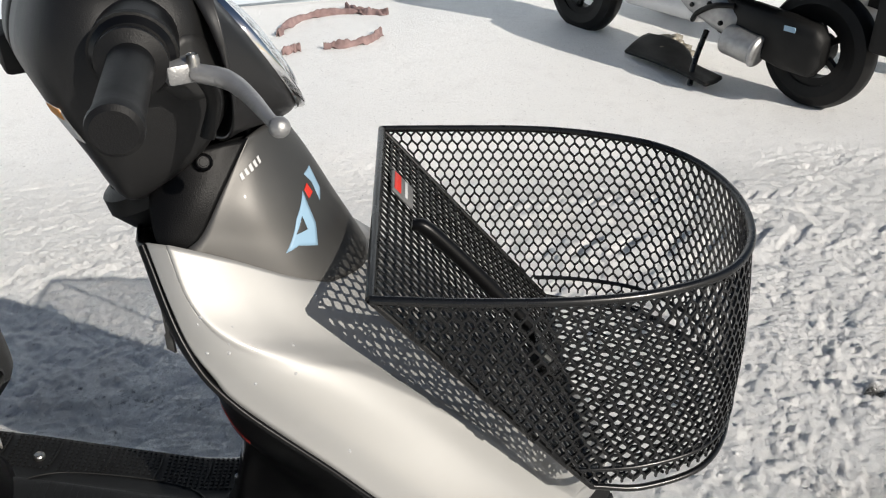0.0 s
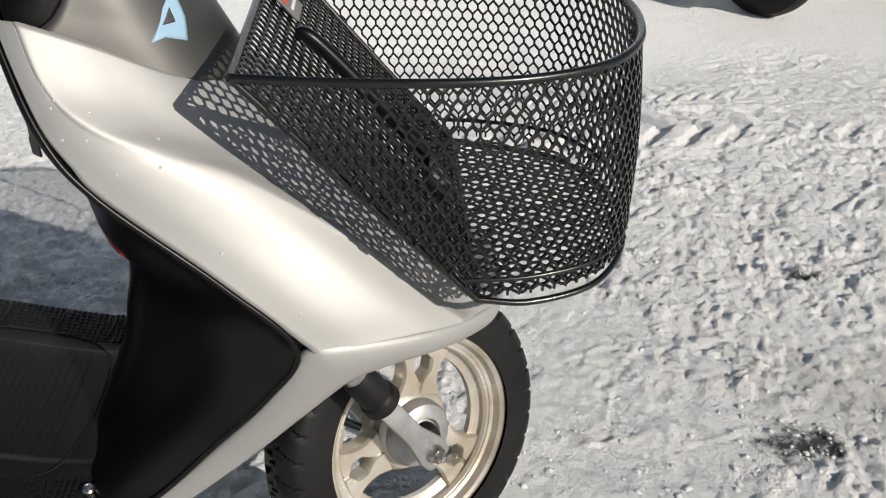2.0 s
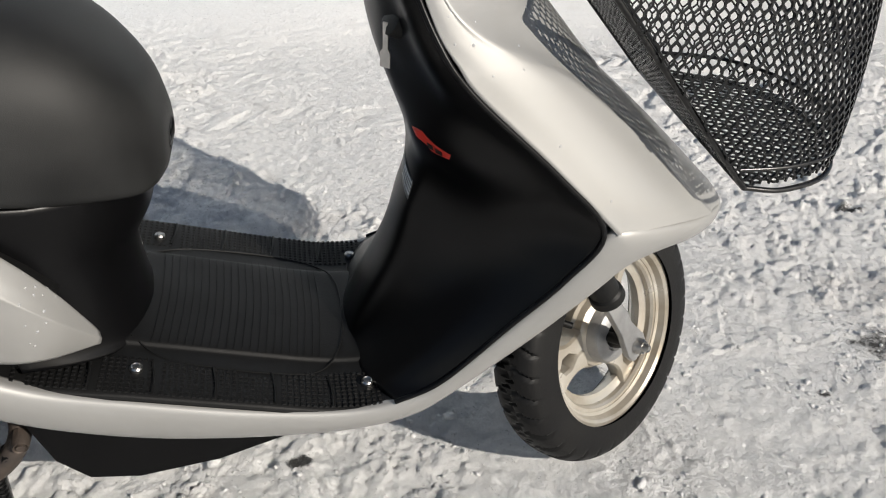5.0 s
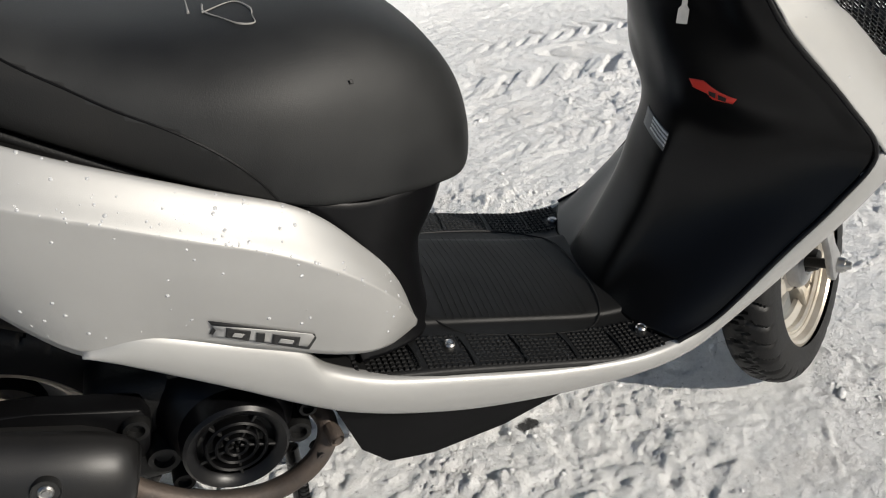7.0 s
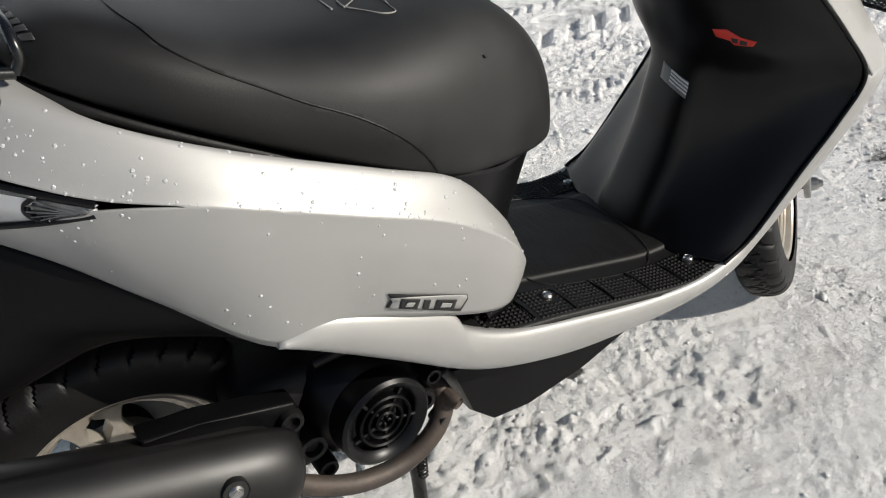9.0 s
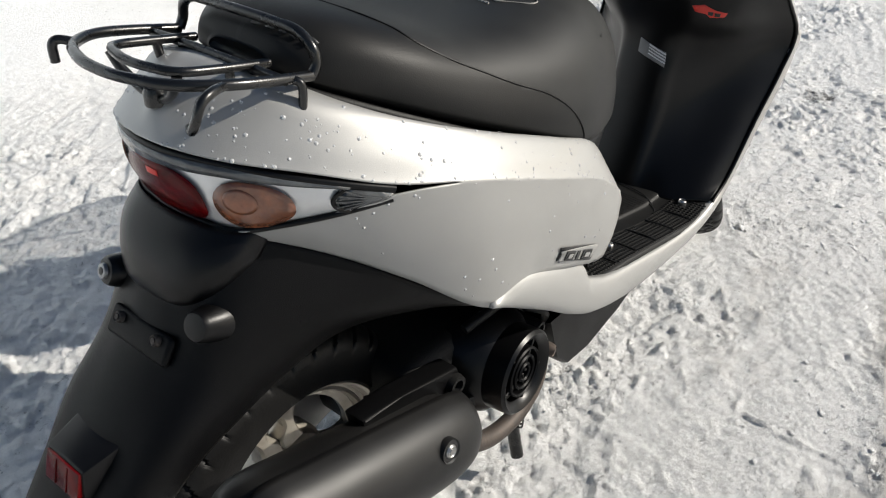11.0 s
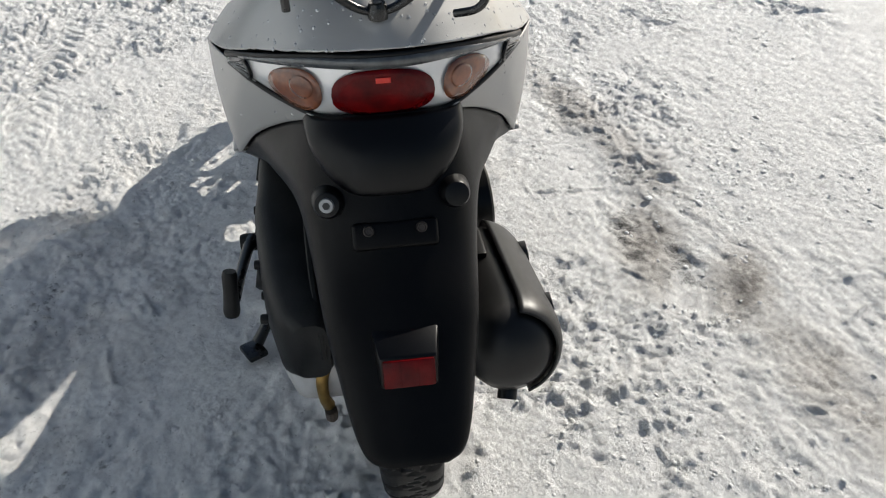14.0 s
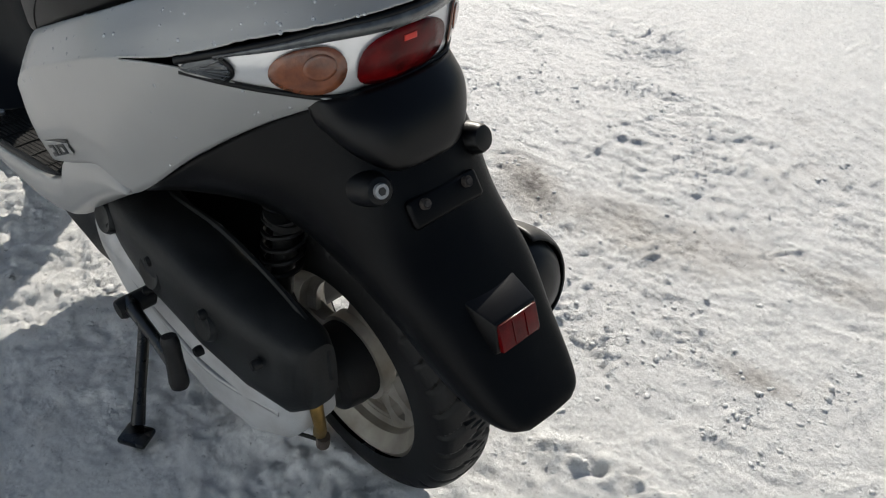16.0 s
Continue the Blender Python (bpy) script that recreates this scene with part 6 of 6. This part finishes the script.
bar = tube("basket_bracket", [bk @ Vector((0.045, 0.0, 0.006)), bk @ Vector((0.06, 0.0, 0.014)), bk @ Vector((0.13, 0.0, 0.016)), bk @ Vector((0.22, 0.0, 0.014)), bk @ Vector((0.235, 0.0, 0.006))], [0.006, 0.008, 0.008, 0.008, 0.006], BLACK_PLASTIC, basket, "black mounting bracket", n=12)
slab("bracket_clip", (0.232, -0.050, 0.004), (0.272, 0.0, 0.016), BLACK_STEEL, basket, m=bk, bevel=0.003)
slab("clip_slot", (0.236, -0.040, 0.012), (0.252, -0.034, 0.018), STEEL, basket, m=bk, bevel=0.001)
slab("clip_slot", (0.254, -0.020, 0.012), (0.266, -0.014, 0.018), STEEL, basket, m=bk, bevel=0.001)
badge = slab("basket_badge", (0.014, 0.034, 0.004), (0.046, 0.082, 0.008), STICKER_GREY, basket, "red and grey maker's badge", m=bk, bevel=0.002)
slab("badge_band", (0.016, 0.038, 0.0075), (0.026, 0.078, 0.0090), STICKER_RED, basket, m=bk, bevel=0.0008)
slab("badge_print", (0.032, 0.040, 0.0075), (0.036, 0.076, 0.0088), PRINT_WHITE, basket, m=bk, bevel=0.0008)

basket.location = (0, 0.008, 0)

# side emblem: dark outlined plate
for side in (-1, 1):
    net = PANEL * np.array([1, -side, 1])
    quad = [(0.254, 0.466), (0.2595, 0.4755), (0.256, 0.4855), (0.355, 0.437), (0.357, 0.430), (0.348, 0.414)]
    c = np.mean(quad, 0)

    def on(x, z):
        return find(net, (x, side * 0.205, z))

    decal("side_emblem", net, [on(*q) for q in quad], PRINT_BLACK, scooter, "black outlined model emblem", out=0.0012, fine=3, way=(0, side, 0))
    inner = [tuple(c + (np.array(q) - c) * np.array((0.955, 0.82))) for q in quad]
    decal("side_emblem_fill", net, [on(*q) for q in inner], SILVER, scooter, "", out=0.0022, fine=3, way=(0, side, 0))
    for x0, w0, hollow in ((0.268, 0.022, True), (0.296, 0.008, False), (0.311, 0.026, True)):
        def block(a, b, lo, hi):
            """A slanted piece of the emblem between two places along it."""
            return [on(x, 0.4705 - 0.505 * (x - 0.262) + h * 0.0095 + 0.0) for x, h in ((a, lo), (a + 0.003, hi), (b + 0.003, hi), (b, lo))]
        decal("emblem_mark", net, block(x0, x0 + w0, -0.8, 0.8), PRINT_BLACK, scooter, "", out=0.0032, fine=3, way=(0, side, 0))
        if hollow:
            decal("emblem_hollow", net, block(x0 + 0.007, x0 + w0 - 0.006, -0.35, 0.35), SILVER, scooter, "", out=0.0042, fine=2, way=(0, side, 0))

# ---- water beads on the paint ----
def beads(name, nets, seed, label):
    rng = random.Random(seed)
    vs, fs = [], []
    for net, sign, many, ur, vr in nets:
        for _ in range(many):
            u, v = rng.uniform(*ur), rng.uniform(*vr)
            p, nrm = lay(net, u, v)
            r = rng.choice((0.0007, 0.0009, 0.0011, 0.0013, 0.0016, 0.0021)) * rng.uniform(0.8, 1.2)
            m = frame_of(p + nrm * sign * r * 0.1, nrm * sign)
            k = len(vs)
            n = 8
            vs.append(m @ Vector((0, r * 0.75, 0)))
            for lat in (0.5, 0.95, 1.4):
                for i in range(n):
                    w = 2 * math.pi * i / n
                    vs.append(m @ Vector((r * math.sin(lat) * math.cos(w), r * 0.75 * math.cos(lat), r * math.sin(lat) * math.sin(w))))
            for i in range(n):
                j = (i + 1) % n
                fs.append((k, k + 1 + j, k + 1 + i))
                for q in (0, 1):
                    a, b = k + 1 + q * n, k + 1 + (q + 1) * n
                    fs.append((a + i, a + j, b + j, b + i))
    ob = put(name, vs, fs, WATER, None, label)
    return tagged(ob, label, "water", kind="stuff")


def sign_of(net, way):
    return 1 if float(np.dot(lay(net, 0.5, 0.5)[1], way)) > 0 else -1


LP = PANEL * np.array([1, -1, 1])
LT = TOPS * np.array([1, -1, 1])
s2, s3 = sign_of(PANEL, (0, -1, 0.5)), sign_of(TOPS, (0, -0.3, 1))
beads("water_beads", [(TOPS, s3, 520, (0.03, 0.75), (0.33, 0.97)), (TOPS, s3, 70, (0.03, 0.75), (0.08, 0.33)), (PANEL, s2, 130, (0.04, 0.95), (0.12, 0.95)),
                      (LT, -s3, 380, (0.03, 0.75), (0.3, 0.97)), (LP, -s2, 120, (0.04, 0.95), (0.1, 0.95)), (FRONT, sign_of(FRONT, (1, 0, 1)), 120, (0.03, 0.40), (0.05, 0.8))], 5, "clear water beads on the silver paint")


# ---- parked scooters behind ----
def plain_scooter(paint):
    """A parked scooter seen from behind the drive: low body, engine, wheels and stand; forward is local x."""
    s = tagged(new("parked_scooter"), "dark scooter with a pale belly standing in snow", "scooter", group="parked scooters")
    for cx, nm in ((0.0, "rear_wheel"), (1.2, "front_wheel")):
        m = frame_of((cx, 0, 0.215), (0, 1, 0))
        rim = lathe(nm, [(0.10, 0.03), (0.128, 0.034), (0.130, 0.02), (0.118, 0.0), (0.130, -0.02), (0.128, -0.034), (0.10, -0.03), (0.10, 0.03)], m, MATT_BLACK, s, n=40)
        lathe("tyre", [(0.128, 0.040), (0.165, 0.050), (0.200, 0.040), (0.213, 0.015), (0.213, -0.015), (0.200, -0.040), (0.165, -0.050), (0.128, -0.040)], m, RUBBER, rim, n=48)
        lathe("hub", [(0, 0.045), (0.03, 0.045), (0.05, 0.03), (0.055, -0.03), (0, -0.045)], m, MATT_BLACK, rim, n=24)
        for i in range(5):
            slab("spoke", (0.045, -0.012, -0.012), (0.118, 0.012, 0.012), MATT_BLACK, rim, m=m @ pose(0, 0, 0, 0, 72 * i, 0), bevel=0.003, seg=1)

    def rounded(name, sections, mat, label="", n=20):
        rows = [[(x, yc + a * math.copysign(abs(math.cos(w)) ** 0.6, math.cos(w)), zc + b * math.copysign(abs(math.sin(w)) ** 0.6, math.sin(w))) for w in [2 * math.pi * k / n for k in range(n)]] for x, yc, zc, a, b in sections]
        v, f = skin(np.array(rows), closed_u=True)
        return put(name, v, list(f) + [tuple(range(n))[::-1], tuple((len(rows) - 1) * n + k for k in range(n))], mat, s, label, angle=50)

    rounded("tail_body", [(-0.35, 0, 0.66, 0.05, 0.03), (-0.30, 0, 0.65, 0.12, 0.07), (0.0, 0, 0.58, 0.17, 0.12), (0.30, 0, 0.52, 0.17, 0.14), (0.44, 0, 0.46, 0.13, 0.14), (0.47, 0, 0.44, 0.08, 0.10)], MATT_BLACK)
    rounded("saddle", [(-0.28, 0, 0.74, 0.06, 0.03), (-0.2, 0, 0.75, 0.13, 0.05), (0.1, 0, 0.72, 0.15, 0.06), (0.4, 0, 0.66, 0.13, 0.06), (0.46, 0, 0.65, 0.07, 0.04)], VINYL)
    rounded("floor_body", [(0.40, 0, 0.30, 0.15, 0.05), (0.46, 0, 0.28, 0.17, 0.06), (0.80, 0, 0.28, 0.17, 0.06), (0.92, 0, 0.34, 0.17, 0.07), (1.0, 0, 0.42, 0.12, 0.06)], paint, "pale lower body")
    rounded("front_body", [(0.86, 0, 0.60, 0.14, 0.28), (0.92, 0, 0.60, 0.18, 0.28), (1.02, 0, 0.62, 0.16, 0.22), (1.18, 0, 0.55, 0.10, 0.10), (1.24, 0, 0.52, 0.05, 0.05)], paint, "pale front shield")
    rounded("front_fender", [(0.98, 0, 0.40, 0.04, 0.04), (1.05, 0, 0.44, 0.06, 0.04), (1.2, 0, 0.46, 0.065, 0.04), (1.36, 0, 0.42, 0.06, 0.04), (1.43, 0, 0.36, 0.04, 0.03)], MATT_BLACK)
    rounded("belt_case", [(-0.09, 0.11, 0.24, 0.03, 0.05), (-0.06, 0.115, 0.24, 0.05, 0.09), (0.05, 0.12, 0.25, 0.055, 0.095), (0.20, 0.12, 0.27, 0.055, 0.085), (0.33, 0.12, 0.29, 0.05, 0.07), (0.36, 0.12, 0.29, 0.03, 0.04)], MATT_BLACK)
    can = frame_of((0.13, 0.175, 0.205), (1, 0.10, 0.16))
    lathe("starter_can", [(0, -0.012), (0.050, -0.012), (0.058, -0.004), (0.060, 0.004), (0.055, 0.012), (0.055, 0.125), (0.050, 0.134), (0.046, 0.136), (0.044, 0.132), (0, 0.134)], can, ALLOY, s, "silver cylindrical engine cover", n=36)
    rounded("engine_casting", [(0.22, 0.13, 0.27, 0.02, 0.03), (0.24, 0.135, 0.27, 0.04, 0.055), (0.34, 0.14, 0.30, 0.045, 0.065), (0.46, 0.14, 0.335, 0.045, 0.06), (0.54, 0.135, 0.36, 0.035, 0.045), (0.56, 0.13, 0.365, 0.02, 0.025)], ALLOY, "silver cast engine case")
    for x, z in ((0.30, 0.27), (0.36, 0.33), (0.44, 0.31), (0.50, 0.36)):
        bolt("case_bolt", (x, 0.186, z), (0, 1, 0), 0.009, MATT_BLACK, s, h=0.006)
    tube("engine_hose", [(0.26, 0.17, 0.34), (0.33, 0.195, 0.33), (0.40, 0.195, 0.29), (0.44, 0.17, 0.25)], 0.010, MATT_BLACK, s, n=8)
    tube("side_stand", [(0.42, 0.10, 0.20), (0.40, 0.17, 0.10), (0.37, 0.22, 0.02)], 0.012, BLACK_STEEL, s, n=8)
    slab("mud_flap", (-0.30, -0.06, 0.26), (-0.20, 0.06, 0.50), MATT_BLACK, s, bevel=0.02)
    slab("case_sticker", (0.0, 0.168, 0.30), (0.045, 0.172, 0.318), PRINT_BLUE, s, "small pale blue sticker", bevel=0.001)
    tube("handlebar", [(0.86, -0.30, 0.98), (0.90, -0.12, 0.99), (0.92, 0.0, 0.98), (0.90, 0.12, 0.99), (0.86, 0.30, 0.98)], 0.016, MATT_BLACK, s, n=10)
    rounded("handlebar_cover", [(0.80, 0, 0.96, 0.06, 0.04), (0.84, 0, 0.95, 0.12, 0.07), (0.95, 0, 0.93, 0.12, 0.07), (1.02, 0, 0.92, 0.06, 0.04)], MATT_BLACK)
    return s


first = plain_scooter(WHITE_PAINT)
way = math.degrees(math.atan2(0.84, -0.55))
first.matrix_basis = pose(2.50, 2.20, drop_z(2.50, 2.20) - 0.01, 0, 0, way)
second = copy_thing(first, pose(3.10, 2.45, drop_z(3.1, 2.45) - 0.01, 0, 0, way + 5))

# ice-crusted floor mat lying beside them
rows = []
for i in range(7):
    x = i / 6
    thin = 0.55 + 0.45 * math.sin(math.pi * min(1, x * 1.3 + 0.12))
    rows.append([(1.94 + 0.20 * x + 0.055 * j * thin, 2.75 - 0.46 * x + 0.05 * j * thin, 0.035 + 0.018 * math.sin(2.4 * x + 0.8 * j) + 0.010 * j) for j in range(4)])
v, f = skin(grid(rows, 16, 30))
mat_ob = put("rubber_mat", v, f, MATT_BLACK, None)
so = mat_ob.modifiers.new("thickness", "SOLIDIFY")
so.thickness = 0.012
tagged(mat_ob, "black rubber mat half buried in snow", "mat")
ICE = material("dirty_ice", (0.36, 0.33, 0.27), 0.2, 0, 0.5, 30, 1.0, 90, second=(0.12, 0.11, 0.09))
rng = random.Random(3)
vs, fs = [], []
for i in range(26):
    c = Vector((2.12 + rng.uniform(-0.1, 0.1), 2.80 + rng.uniform(-0.12, 0.1), 0.055 + rng.uniform(-0.015, 0.01)))
    bm = bmesh.new()
    bmesh.ops.create_icosphere(bm, subdivisions=1, radius=rng.uniform(0.015, 0.035))
    k = len(vs)
    vs += [c + Vector((v.co.x * rng.uniform(0.8, 1.3), v.co.y, v.co.z * 0.6)) for v in bm.verts]
    bm.verts.index_update()
    fs += [tuple(k + v.index for v in q.verts) for q in bm.faces]
    bm.free()
tagged(put("ice_lumps", vs, fs, ICE, None), "dirty yellowish ice lumps on the mat", "ice", kind="stuff")


# ---- rags in the snow ----
def rag(path, width, seed):
    rng = random.Random(seed)
    rows = []
    pts = spline(path, 40)
    for i, p in enumerate(pts):
        t = pts[min(i + 1, 39)] - pts[max(i - 1, 0)]
        s = np.array([-t[1], t[0], 0]) / (math.hypot(t[0], t[1]) + 1e-9)
        w = width * (0.6 + 0.4 * math.sin(i * 0.5 + seed)) * min(1, i / 4 + 0.3, (39 - i) / 4 + 0.3)
        base = drop_z(p[0], p[1])
        rows.append([tuple(p + s * w * q + np.array([0, 0, base + 0.024 * (1 - q * q) + 0.014 * math.sin(4 * q + i * 0.45 + seed) - 0.006 + rng.uniform(-0.004, 0.004)])) for q in (-1, -0.6, -0.2, 0.2, 0.6, 1)])
    v, f = skin(grid(rows, 18, 90))
    ob = put("rag", v, f, CLOTH, None)
    so = ob.modifiers.new("thickness", "SOLIDIFY")
    so.thickness = 0.004
    return tagged(ob, "crumpled faded pink rag frozen into snow", "rag", group="rags in the snow")


rag([(0.43, 3.12, 0), (0.44, 3.25, 0), (0.50, 3.45, 0), (0.62, 3.56, 0), (0.80, 3.60, 0)], 0.026, 1)
rag([(0.70, 3.72, 0), (0.78, 3.58, 0), (0.92, 3.52, 0)], 0.03, 2)
rag([(0.66, 2.86, 0), (0.76, 2.88, 0), (0.86, 2.96, 0), (0.90, 3.10, 0)], 0.022, 3)
rag([(0.49, 2.80, 0), (0.53, 2.84, 0), (0.56, 2.86, 0)], 0.02, 4)

# ---- house wall behind ----
house = tagged(new("house"), "house wall clad in pale blue boards", "house")
wall_m = pose(-0.92, 3.36, 0, 0, 0, 18.5)
slab("wall", (-6.0, 0.03, -0.05), (6.5, 0.25, 3.2), SIDING, house, m=wall_m, bevel=0.01)
for i in range(20):
    bm = bmesh.new()
    z0 = 0.02 + i * 0.16
    pr = [(0.03, z0), (-0.004, z0), (0.016, z0 + 0.164), (0.03, z0 + 0.164)]
    a = [bm.verts.new((-6.0, y, z)) for y, z in pr]
    b = [bm.verts.new((6.5, y, z)) for y, z in pr]
    bm.faces.new(a)
    bm.faces.new(b[::-1])
    for k in range(4):
        bm.faces.new((a[k], b[k], b[(k + 1) % 4], a[(k + 1) % 4]))
    bm.transform(wall_m)
    part("board", bm, SIDING, house, smooth=False)
